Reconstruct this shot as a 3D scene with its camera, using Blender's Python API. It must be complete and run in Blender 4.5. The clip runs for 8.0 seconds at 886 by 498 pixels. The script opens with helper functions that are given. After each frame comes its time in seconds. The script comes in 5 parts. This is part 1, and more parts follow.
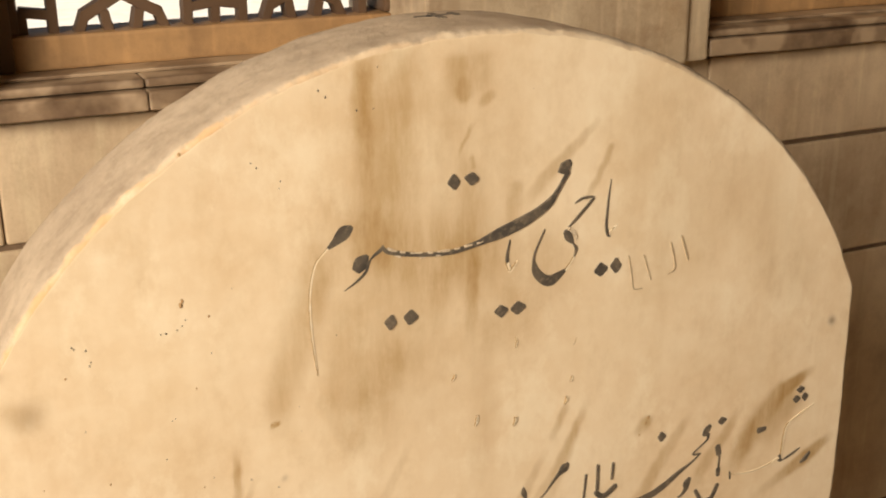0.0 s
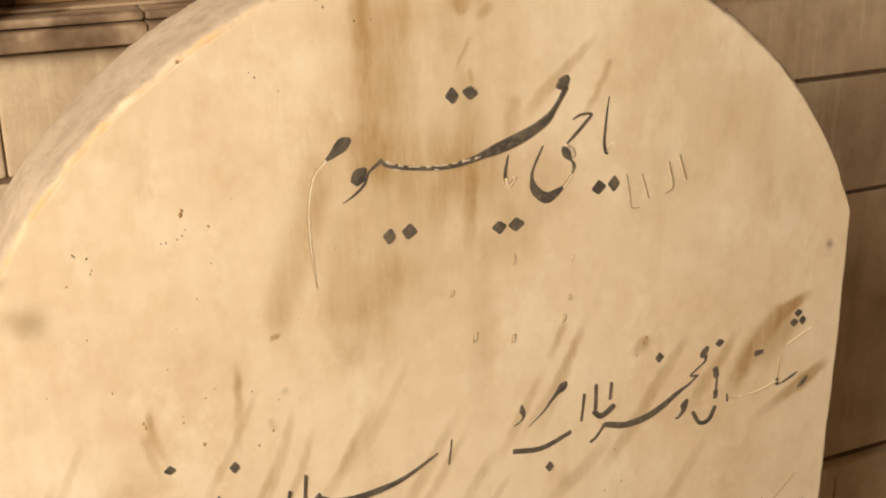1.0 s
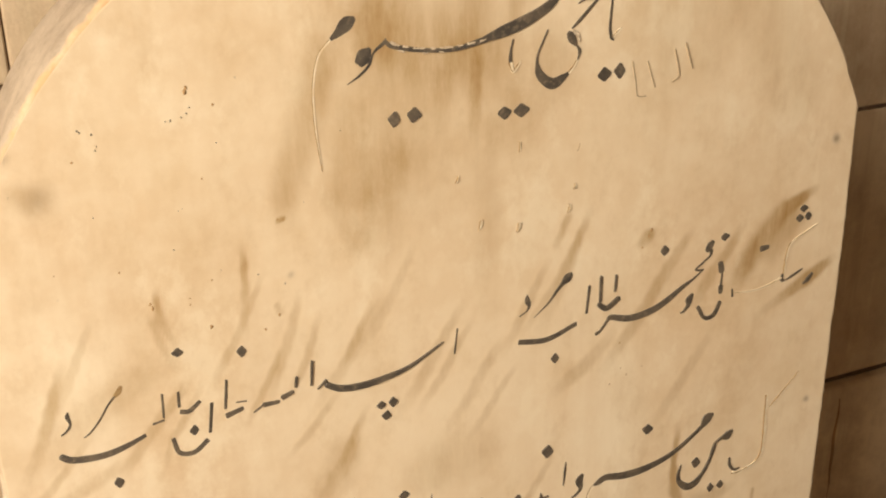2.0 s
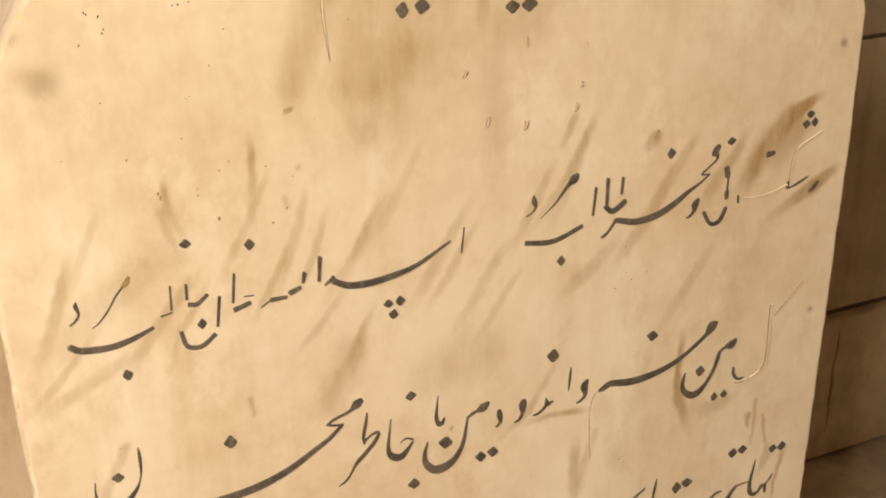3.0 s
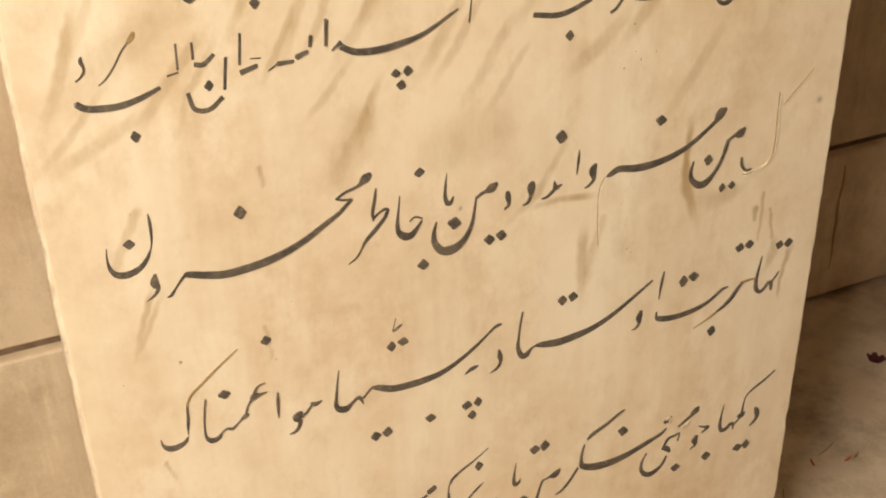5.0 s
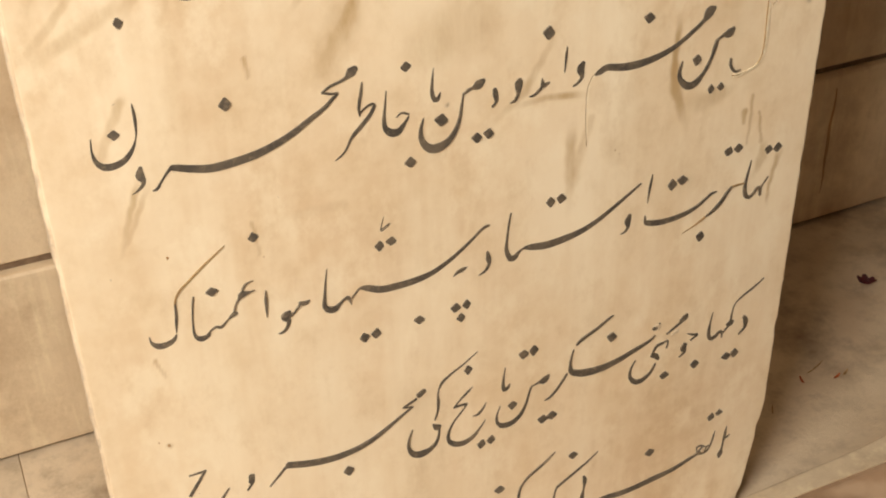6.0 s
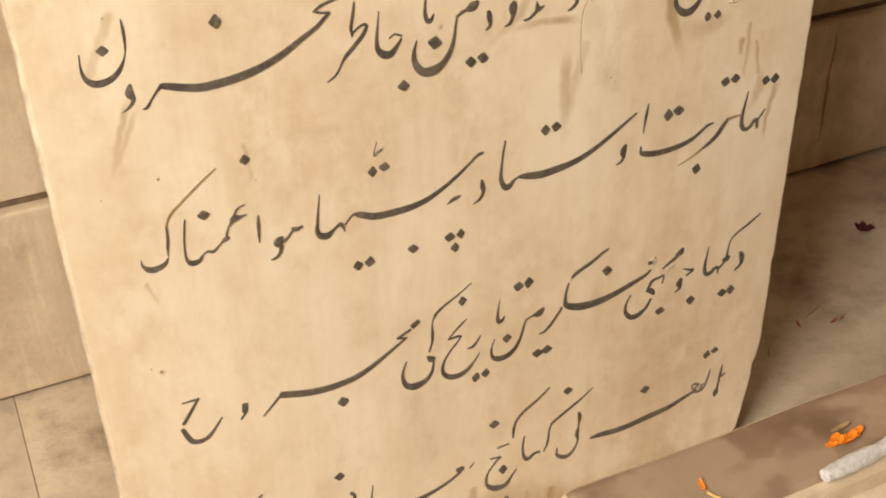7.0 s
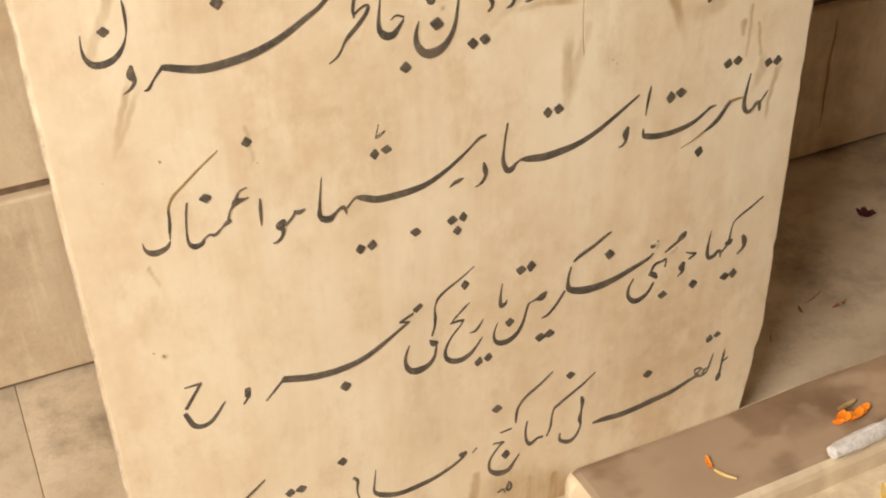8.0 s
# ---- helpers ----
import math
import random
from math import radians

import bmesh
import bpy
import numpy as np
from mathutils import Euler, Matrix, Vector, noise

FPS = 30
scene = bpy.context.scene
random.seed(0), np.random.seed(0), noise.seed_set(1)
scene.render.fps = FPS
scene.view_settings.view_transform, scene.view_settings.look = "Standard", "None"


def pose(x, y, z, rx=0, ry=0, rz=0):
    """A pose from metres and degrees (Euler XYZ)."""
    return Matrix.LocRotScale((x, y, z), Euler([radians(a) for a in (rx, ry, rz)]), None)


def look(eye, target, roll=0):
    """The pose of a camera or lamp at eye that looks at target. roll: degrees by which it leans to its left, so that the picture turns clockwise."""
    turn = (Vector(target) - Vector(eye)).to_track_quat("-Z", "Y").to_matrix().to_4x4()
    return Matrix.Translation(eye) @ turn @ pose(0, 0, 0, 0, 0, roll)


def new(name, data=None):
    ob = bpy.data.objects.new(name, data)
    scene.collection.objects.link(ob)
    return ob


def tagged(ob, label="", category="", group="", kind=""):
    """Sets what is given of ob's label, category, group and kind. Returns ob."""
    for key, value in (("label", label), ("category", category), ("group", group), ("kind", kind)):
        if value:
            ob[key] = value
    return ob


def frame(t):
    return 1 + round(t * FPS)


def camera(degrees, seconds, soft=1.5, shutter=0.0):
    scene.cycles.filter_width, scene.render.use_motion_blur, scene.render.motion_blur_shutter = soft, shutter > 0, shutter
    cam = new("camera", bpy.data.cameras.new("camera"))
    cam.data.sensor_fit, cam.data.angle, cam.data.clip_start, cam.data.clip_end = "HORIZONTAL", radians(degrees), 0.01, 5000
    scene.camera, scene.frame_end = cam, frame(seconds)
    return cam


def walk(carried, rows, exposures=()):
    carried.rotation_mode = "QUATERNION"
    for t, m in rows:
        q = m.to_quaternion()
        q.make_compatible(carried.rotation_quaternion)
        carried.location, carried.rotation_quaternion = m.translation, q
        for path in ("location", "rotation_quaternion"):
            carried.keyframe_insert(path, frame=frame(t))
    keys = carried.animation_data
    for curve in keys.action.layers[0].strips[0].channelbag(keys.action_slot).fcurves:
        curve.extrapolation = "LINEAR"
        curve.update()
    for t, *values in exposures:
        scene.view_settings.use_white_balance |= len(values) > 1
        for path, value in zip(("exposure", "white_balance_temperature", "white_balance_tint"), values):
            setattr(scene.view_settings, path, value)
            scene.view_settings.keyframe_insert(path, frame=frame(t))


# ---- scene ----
cam = camera(41.7, 8.0, 2.0)

# seconds, eye, target, roll
PATH = [
    (0, (-0.301, -0.596, 1.097), (0.494, 1.12, 0.446), -0.4),
    (0.5, (-0.305, -0.598, 1.085), (0.489, 1.109, 0.411), -0.4),
    (1, (-0.304, -0.611, 1.067), (0.476, 1.092, 0.367), -0.6),
    (1.5, (-0.305, -0.618, 1.047), (0.465, 1.076, 0.315), -0.8),
    (1.7, (-0.307, -0.6205, 1.0395), (0.4579, 1.07, 0.2865), -0.81),
    (2.8, (-0.321, -0.634, 0.996), (0.432, 1.03, 0.1766), -1.0),
    (3, (-0.324, -0.636, 0.988), (0.429, 1.02, 0.156), -0.8),
    (3.5, (-0.325, -0.648, 0.971), (0.408, 0.998, 0.102), -1.1),
    (4, (-0.337, -0.651, 0.947), (0.393, 0.969, 0.028), -1.3),
    (4.5, (-0.343, -0.657, 0.926), (0.376, 0.945, -0.03), -1.5),
    (4.7, (-0.3435, -0.66, 0.9195), (0.3723, 0.935, -0.0445), -1.44),
    (5.8, (-0.3485, -0.6805, 0.88), (0.3652, 0.875, -0.1591), -1.61),
    (6, (-0.349, -0.684, 0.873), (0.358, 0.864, -0.177), -1.6),
    (6.5, (-0.35, -0.693, 0.857), (0.347, 0.841, -0.221), -1.8),
    (7, (-0.351, -0.698, 0.841), (0.344, 0.828, -0.249), -1.6),
    (7.5, (-0.354, -0.698, 0.836), (0.337, 0.824, -0.261), -1.8),
    (8, (-0.355, -0.698, 0.833), (0.34, 0.821, -0.267), -1.8),
]
EXPOSURES = [(0.0, -0.04, 7850, 11), (1.5, -0.04, 7780, 11), (4.0, 0.04, 7560, 10), (6.0, 0.12, 7200, 9), (8.0, 0.15, 7000, 9)]
walk(cam, [(t, look(eye, target, roll)) for t, eye, target, roll in PATH], EXPOSURES)

# ---- light: bright courtyard outside, a shaded stone chamber lit from its open side ----
world = bpy.data.worlds.new("world")
scene.world = world
world.use_nodes = True
wn = world.node_tree.nodes
sky = wn.new("ShaderNodeTexSky")
sky.sky_type, sky.sun_disc = "NISHITA", False
sky.sun_elevation, sky.sun_rotation = radians(59), radians(175)
world.node_tree.links.new(sky.outputs[0], wn["Background"].inputs[0])
wn["Background"].inputs[1].default_value = 0.09

sun = new("sun", bpy.data.lights.new("sun", "SUN"))
sun.data.energy, sun.data.angle, sun.data.color = 5.0, radians(0.5), (1, 0.95, 0.87)
sun.matrix_world = look((0.2, -2.2, 3.68), (0, 0, 0))


def opening_light(eye, target, width, height, power, colour):
    ob = new("daylight_opening", bpy.data.lights.new("daylight_opening", "AREA"))
    ob.data.shape, ob.data.size, ob.data.size_y = "RECTANGLE", width, height
    ob.data.energy, ob.data.color = power, colour
    ob.matrix_world = look(eye, target)
    return ob


opening_light((-1.50, -1.06, 1.62), (0.0, 0.0, 0.62), 0.75, 1.0, 59, (1.0, 0.95, 0.885))

# ---- materials ----


def nodes_of(name):
    m = bpy.data.materials.new(name)
    m.use_nodes = True
    nt = m.node_tree
    return m, nt, nt.nodes["Principled BSDF"]


def add(nt, kind, **values):
    n = nt.nodes.new(kind)
    for key, value in values.items():
        n.inputs[key].default_value = value
    return n


def noise_at(nt, scale, detail=5, rough=0.6, stretch=None, seed=0.0):
    geo = nt.nodes.new("ShaderNodeNewGeometry")
    mp = add(nt, "ShaderNodeMapping", Location=(seed, seed * 0.7, seed * 1.3), Scale=stretch or (1, 1, 1))
    nt.links.new(geo.outputs["Position"], mp.inputs["Vector"])
    n = add(nt, "ShaderNodeTexNoise", Scale=scale, Detail=detail, Roughness=rough)
    nt.links.new(mp.outputs["Vector"], n.inputs["Vector"])
    return n.outputs["Fac"]


def ramp(nt, fac, *stops):
    r = nt.nodes.new("ShaderNodeValToRGB")
    el = r.color_ramp.elements
    while len(el) < len(stops):
        el.new(0.5)
    for e, (p, c) in zip(el, stops):
        e.position = p
        e.color = (*c, 1) if isinstance(c, tuple) else (c, c, c, 1)
    nt.links.new(fac, r.inputs["Fac"])
    return r.outputs["Color"]


def mix(nt, fac, a, b, kind="MIX"):
    n = nt.nodes.new("ShaderNodeMix")
    n.data_type, n.blend_type = "RGBA", kind
    for sock, v in ((n.inputs[0], fac), (n.inputs[6], a), (n.inputs[7], b)):
        if isinstance(v, (int, float)):
            sock.default_value = v
        elif isinstance(v, tuple):
            sock.default_value = (*v, 1)
        else:
            nt.links.new(v, sock)
    return n.outputs[2]


def times(nt, a, b, kind="MULTIPLY"):
    n = nt.nodes.new("ShaderNodeMath")
    n.operation, n.use_clamp = kind, True
    for sock, v in zip(n.inputs, (a, b)):
        if isinstance(v, (int, float)):
            sock.default_value = v
        else:
            nt.links.new(v, sock)
    return n.outputs[0]


def bump(nt, bsdf, fac, strength, distance):
    b = add(nt, "ShaderNodeBump", Strength=strength, Distance=distance)
    nt.links.new(fac, b.inputs["Height"])
    nt.links.new(b.outputs[0], bsdf.inputs["Normal"])


def marble(name, light, dark, grime=(0.16, 0.11, 0.07), grime_amount=0.5, rough=0.45, streaky=True, grain=0.25, island=False, runs_pale=0.6):
    """Old marble: soft clouds, vertical runs, dirt patches and fine pitting."""
    m, nt, p = nodes_of(name)
    cloud = noise_at(nt, 5, 6, 0.6, seed=len(name))
    col = ramp(nt, cloud, (0.3, dark), (0.62, light))
    if streaky:
        runs = noise_at(nt, 16, 4, 0.6, (1, 1, 0.07), 3.0 + len(name))
        col = mix(nt, times(nt, ramp(nt, runs, (0.5, 0.0), (0.78, 1.0)), 0.55), col, grime)
        pale = noise_at(nt, 75, 2, 0.5, (1, 1, 0.09), 9.0)
        col = mix(nt, times(nt, ramp(nt, pale, (0.56, 0.0), (0.74, 1.0)), runs_pale), col, tuple(min(0.9, c * 1.35) for c in light))
    dirt = ramp(nt, noise_at(nt, 9, 8, 0.7, seed=5.0), (0.5, 0.0), (0.75, 1.0))
    col = mix(nt, times(nt, dirt, grime_amount), col, grime)
    blotch = ramp(nt, noise_at(nt, 30, 7, 0.7, (1, 1, 0.8), 12.0), (0.48, 0.0), (0.70, 1.0))
    col = mix(nt, times(nt, blotch, 0.32), col, grime)
    rust = ramp(nt, noise_at(nt, 6, 5, 0.6, seed=19.0), (0.52, 0.0), (0.72, 1.0))
    col = mix(nt, times(nt, rust, 0.30), col, (light[0] * 0.8, light[1] * 0.62, light[2] * 0.45))
    speck = ramp(nt, noise_at(nt, 420, 2, 0.5, seed=2.0), (0.70, 0.0), (0.78, 1.0))
    col = mix(nt, times(nt, speck, 0.35), col, grime)
    if island:
        info = nt.nodes.new("ShaderNodeObjectInfo")
        col = mix(nt, 0.35, col, ramp(nt, info.outputs["Random"], (0.0, 0.55), (1.0, 1.0)), "MULTIPLY")
    nt.links.new(col, p.inputs["Base Color"])
    p.inputs["Roughness"].default_value = rough
    bump(nt, p, noise_at(nt, 220, 6, 0.65, seed=1.0), grain, 0.002)
    return m


def patched(name, mid, dark, pale):
    """Polished stone under a broken film of brown grime, with paler islands where it has been rubbed off."""
    m, nt, p = nodes_of(name)
    col = ramp(nt, noise_at(nt, 14, 6, 0.6, seed=13.0), (0.35, dark), (0.6, mid))
    island = ramp(nt, noise_at(nt, 11, 4, 0.5, (1, 1.3, 1), 6.5), (0.475, 0.0), (0.525, 1.0))
    col = mix(nt, times(nt, island, 0.6), col, pale)
    blot = ramp(nt, noise_at(nt, 20, 3, 0.5, seed=2.2), (0.54, 0.0), (0.64, 1.0))
    col = mix(nt, times(nt, blot, 0.55), col, dark)
    nt.links.new(col, p.inputs["Base Color"])
    p.inputs["Roughness"].default_value = 0.5
    bump(nt, p, noise_at(nt, 160, 5, 0.6, seed=1.0), 0.15, 0.001)
    return m


def gravestone_face():
    """Honeyed polished marble; the attribute 'stain' holds the brown run-off, oil and brush marks."""
    m, nt, p = nodes_of("gravestone_marble")
    col = ramp(nt, noise_at(nt, 4.5, 4, 0.5, seed=4.0), (0.32, (0.714, 0.561, 0.392)), (0.5, (0.801, 0.669, 0.495)), (0.66, (0.859, 0.748, 0.581)))
    veil = ramp(nt, noise_at(nt, 13, 5, 0.6, (1, 1, 0.4), 8.0), (0.46, 0.0), (0.74, 1.0))
    col = mix(nt, times(nt, veil, 0.46), col, (0.637, 0.468, 0.279))
    runs = ramp(nt, noise_at(nt, 30, 3, 0.6, (1, 1, 0.04), 1.5), (0.50, 0.0), (0.74, 1.0))
    col = mix(nt, times(nt, runs, 0.26), col, (0.560, 0.402, 0.225))
    warm = ramp(nt, noise_at(nt, 2.6, 4, 0.55, seed=21.0), (0.42, 0.0), (0.68, 1.0))
    col = mix(nt, times(nt, warm, 0.5), col, (0.695, 0.514, 0.324))
    wash = ramp(nt, noise_at(nt, 9, 5, 0.62, (1, 1, 0.14), 31.0), (0.50, 0.0), (0.70, 1.0))
    col = mix(nt, times(nt, wash, 0.95), col, (0.897, 0.804, 0.639))
    fine = ramp(nt, noise_at(nt, 34, 7, 0.7, (1, 1, 0.6), 17.0), (0.52, 0.0), (0.70, 1.0))
    col = mix(nt, times(nt, fine, 0.34), col, (0.560, 0.402, 0.234))
    mottle = noise_at(nt, 22, 8, 0.68, (1, 1, 0.7), 41.0)
    col = mix(nt, times(nt, ramp(nt, mottle, (0.52, 0.0), (0.66, 1.0)), 0.22), col, (0.59, 0.43, 0.25))
    col = mix(nt, times(nt, ramp(nt, mottle, (0.36, 1.0), (0.47, 0.0)), 0.45), col, (0.89, 0.80, 0.63))
    crystals = ramp(nt, noise_at(nt, 60, 4, 0.6, seed=7.0), (0.42, 0.0), (0.66, 1.0))
    col = mix(nt, times(nt, crystals, 0.34), col, (0.849, 0.739, 0.567))
    at = nt.nodes.new("ShaderNodeAttribute")
    at.attribute_name = "stain"
    broken = ramp(nt, noise_at(nt, 40, 6, 0.68, (1, 1, 0.22), 6.0), (0.36, 0.45), (0.62, 1.0))
    col = mix(nt, times(nt, at.outputs["Fac"], broken), col, (0.50, 0.375, 0.20), "MULTIPLY")
    smudge = nt.nodes.new("ShaderNodeAttribute")
    smudge.attribute_name = "smudge"
    col = mix(nt, smudge.outputs["Fac"], col, (0.15, 0.095, 0.055))
    nt.links.new(col, p.inputs["Base Color"])
    rough = ramp(nt, noise_at(nt, 20, 5, 0.6, seed=3.0), (0.3, 0.34), (0.7, 0.55))
    nt.links.new(rough, p.inputs["Roughness"])
    p.inputs["Specular IOR Level"].default_value = 0.35
    p.inputs["Subsurface Weight"].default_value = 0.0
    bump(nt, p, noise_at(nt, 90, 7, 0.7, seed=2.5), 0.12, 0.0015)
    return m


def gravestone_edge():
    """Grey-brown tooled marble; near the worn arris ('crust') it is bare and cream, in places rusty."""
    m, nt, p = nodes_of("weathered_marble_edge")
    col = ramp(nt, noise_at(nt, 12, 6, 0.65, seed=2.0), (0.34, (0.38, 0.30, 0.225)), (0.64, (0.52, 0.425, 0.325)))
    pitted = ramp(nt, noise_at(nt, 75, 6, 0.7, seed=15.0), (0.46, 0.0), (0.68, 1.0))
    col = mix(nt, times(nt, pitted, 0.5), col, (0.25, 0.19, 0.135))
    marks = []
    for key in ("crust", "rusty"):
        at = nt.nodes.new("ShaderNodeAttribute")
        at.attribute_name = key
        marks.append(at.outputs["Fac"])
    ragged = times(nt, times(nt, noise_at(nt, 60, 6, 0.7, seed=8.0), 0.7), times(nt, marks[0], 0.5), "ADD")
    bare = ramp(nt, ragged, (0.66, 0.0), (0.80, 1.0))
    cream = ramp(nt, noise_at(nt, 40, 4, 0.6, seed=4.0), (0.35, (0.58, 0.44, 0.30)), (0.65, (0.74, 0.62, 0.46)))
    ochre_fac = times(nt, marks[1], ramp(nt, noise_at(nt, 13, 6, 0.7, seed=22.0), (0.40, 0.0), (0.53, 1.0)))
    col = mix(nt, bare, col, mix(nt, times(nt, ochre_fac, 0.75), cream, (0.62, 0.37, 0.17)))
    nt.links.new(col, p.inputs["Base Color"])
    p.inputs["Roughness"].default_value = 0.7
    bump(nt, p, noise_at(nt, 130, 6, 0.7, seed=1.0), 0.45, 0.003)
    return m


def inlay(name, colour, flecks, amount, rough=0.5):
    m, nt, p = nodes_of(name)
    worn = ramp(nt, noise_at(nt, 190, 5, 0.75, seed=1.0), (0.52, 0.0), (0.66, 1.0))
    col = mix(nt, times(nt, worn, amount), colour, flecks)
    col = mix(nt, times(nt, ramp(nt, noise_at(nt, 45, 3, 0.6, seed=6.0), (0.4, 0.0), (0.7, 1.0)), 0.5), col, flecks)
    nt.links.new(col, p.inputs["Base Color"])
    p.inputs["Roughness"].default_value = rough
    bump(nt, p, noise_at(nt, 400, 4, 0.7, seed=2.0), 0.3, 0.001)
    return m


def plain(name, colour, second, scale=60, rough=0.7, relief=0.3):
    m, nt, p = nodes_of(name)
    nt.links.new(ramp(nt, noise_at(nt, scale, 5, 0.65, seed=3.0), (0.35, second), (0.65, colour)), p.inputs["Base Color"])
    p.inputs["Roughness"].default_value = rough
    bump(nt, p, noise_at(nt, scale * 3, 4, 0.7), relief, 0.001)
    return m


FACE = gravestone_face()
EDGE = gravestone_edge()
INK = inlay("black_inlay", (0.070, 0.061, 0.053), (0.25, 0.20, 0.145), 0.75, 0.38)
WORN = inlay("worn_grey_inlay", (0.05, 0.042, 0.036), (0.26, 0.21, 0.15), 0.8, 0.7)
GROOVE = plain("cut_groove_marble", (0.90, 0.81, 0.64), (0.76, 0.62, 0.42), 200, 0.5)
CHIP = plain("fresh_marble_chip", (0.78, 0.68, 0.53), (0.52, 0.40, 0.27), 500, 0.6, 0.9)
# faded inlay and dry plant bits; also the painted shade in cut grooves
OCHRE = plain("brown_faded_inlay_lip_shade", (0.24, 0.14, 0.06), (0.40, 0.27, 0.13), 200, 0.6)
FLECK = plain("rust_fleck", (0.46, 0.29, 0.14), (0.34, 0.20, 0.09), 300, 0.6)
PENCIL = plain("pencil_grey", (0.36, 0.28, 0.19), (0.46, 0.36, 0.24), 300, 0.7)
WALL = marble("wall_marble", (0.74, 0.585, 0.405), (0.56, 0.42, 0.28), (0.31, 0.19, 0.105), 0.55, 0.55, True, 0.3, True, 0.42)
JOINT = plain("dark_joint", (0.20, 0.13, 0.08), (0.12, 0.075, 0.045), 60, 0.9)
GROUT = plain("floor_grout", (0.46, 0.34, 0.22), (0.30, 0.20, 0.125), 60, 0.9)
SILL = patched("sill_marble", (0.38, 0.265, 0.17), (0.14, 0.085, 0.05), (0.54, 0.40, 0.27))
# backlit shade of the screen stone, put into the base colour
SHADED_LATTICE = marble("lattice_stone", (0.13, 0.072, 0.038), (0.085, 0.045, 0.023), (0.10, 0.06, 0.04), 0.4, 0.7, False, 0.3)
SCREEN = marble("screen_stone", (0.46, 0.27, 0.125), (0.29, 0.16, 0.07), (0.13, 0.07, 0.04), 0.6, 0.6, True, 0.3)
PIER = marble("pier_marble", (0.63, 0.51, 0.36), (0.49, 0.375, 0.25), (0.22, 0.12, 0.06), 0.8, 0.5, True, 0.3)
FLOOR = marble("floor_marble", (0.72, 0.60, 0.455), (0.52, 0.41, 0.29), (0.15, 0.095, 0.055), 0.85, 0.4, False, 0.3, True)
# unseen walls and ceiling; kept dark so they bounce less fill light
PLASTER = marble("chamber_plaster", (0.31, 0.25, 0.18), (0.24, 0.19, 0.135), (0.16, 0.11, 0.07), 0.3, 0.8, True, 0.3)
GRAVE_TOP = patched("grimy_brown_marble", (0.29, 0.19, 0.122), (0.165, 0.098, 0.058), (0.42, 0.305, 0.21))
GRAVE_SIDE = marble("pale_marble", (0.72, 0.60, 0.44), (0.58, 0.45, 0.30), (0.30, 0.20, 0.11), 0.4, 0.45, True, 0.3)
GROUND = marble("courtyard_paving", (0.82, 0.79, 0.73), (0.74, 0.70, 0.63), (0.55, 0.50, 0.42), 0.2, 0.8, False, 0.2)
MARIGOLD = plain("marigold_petal", (0.85, 0.26, 0.015), (0.72, 0.16, 0.01), 150, 0.6)
YELLOW = plain("dry_yellow_petal", (0.80, 0.50, 0.10), (0.70, 0.55, 0.26), 90, 0.6)
ROSE = plain("dark_rose_petal", (0.10, 0.010, 0.016), (0.05, 0.006, 0.010), 120, 0.6)
RUST = plain("rust_red_petal", (0.42, 0.10, 0.03), (0.30, 0.07, 0.03), 120, 0.6)
WICK = plain("white_cotton_paper", (0.78, 0.74, 0.72), (0.52, 0.47, 0.44), 260, 0.85, 1.0)

# ---- mesh helpers ----


def part(name, bm, material, parent=None, label=""):
    me = bpy.data.meshes.new(name)
    bm.normal_update()
    bm.to_mesh(me)
    bm.free()
    for m in (material if isinstance(material, (list, tuple)) else [material]):
        me.materials.append(m)
    ob = new(name, me)
    ob.parent = parent
    if label:
        ob["label"] = label
    return ob


def thing(name, label, category, group="", kind=""):
    return tagged(new(name), label, category, group, kind)


def slab_bm(x0, x1, y0, y1, z0, z1, bevel=0.003, steps=2, rough=0.0, cut=0):
    """A dressed block with rounded arrises; rough: how far its surface wanders."""
    bm = bmesh.new()
    m = Matrix.Translation(((x0 + x1) / 2, (y0 + y1) / 2, (z0 + z1) / 2)) @ Matrix.Diagonal((x1 - x0, y1 - y0, z1 - z0, 1))
    bmesh.ops.create_cube(bm, size=1, matrix=m)
    if bevel:
        bmesh.ops.bevel(bm, geom=bm.edges[:], offset=bevel, segments=steps, affect="EDGES", profile=0.6)
    if cut:
        longs = [e for e in bm.edges if e.calc_length() > 0.04]
        bmesh.ops.subdivide_edges(bm, edges=longs, cuts=cut, use_grid_fill=True)
    if rough:
        for v in bm.verts:
            v.co += noise.noise_vector(v.co * 23) * rough + noise.noise_vector(v.co * 7) * rough
    return bm


# ---- setting: floor, north wall with its ledge, pier and pierced screens, unseen enclosing walls added to shape the light ----
ground = part("ground", slab_bm(-150, 150, 0.75, 300, -0.5, -0.10, 0), GROUND)
tagged(ground, "sunlit pale courtyard paving outside the chamber", "ground", kind="structure")
ground_west = part("ground", slab_bm(-150, -2.45, -150, 0.75, -0.5, -0.10, 0), GROUND)
tagged(ground_west, "sunlit pale courtyard paving outside the chamber", "ground", kind="structure")

ground_east = part("ground", slab_bm(2.65, 150, -150, 0.75, -0.5, -0.10, 0), GROUND)
tagged(ground_east, "sunlit pale courtyard paving outside the chamber", "ground", kind="structure")

floor = part("floor", slab_bm(-2.4, 2.4, -2.7, 0.5, -0.12, -0.0012, 0), GROUT)
tagged(floor, "dirty marble slab floor with dark joints", "floor", kind="structure")

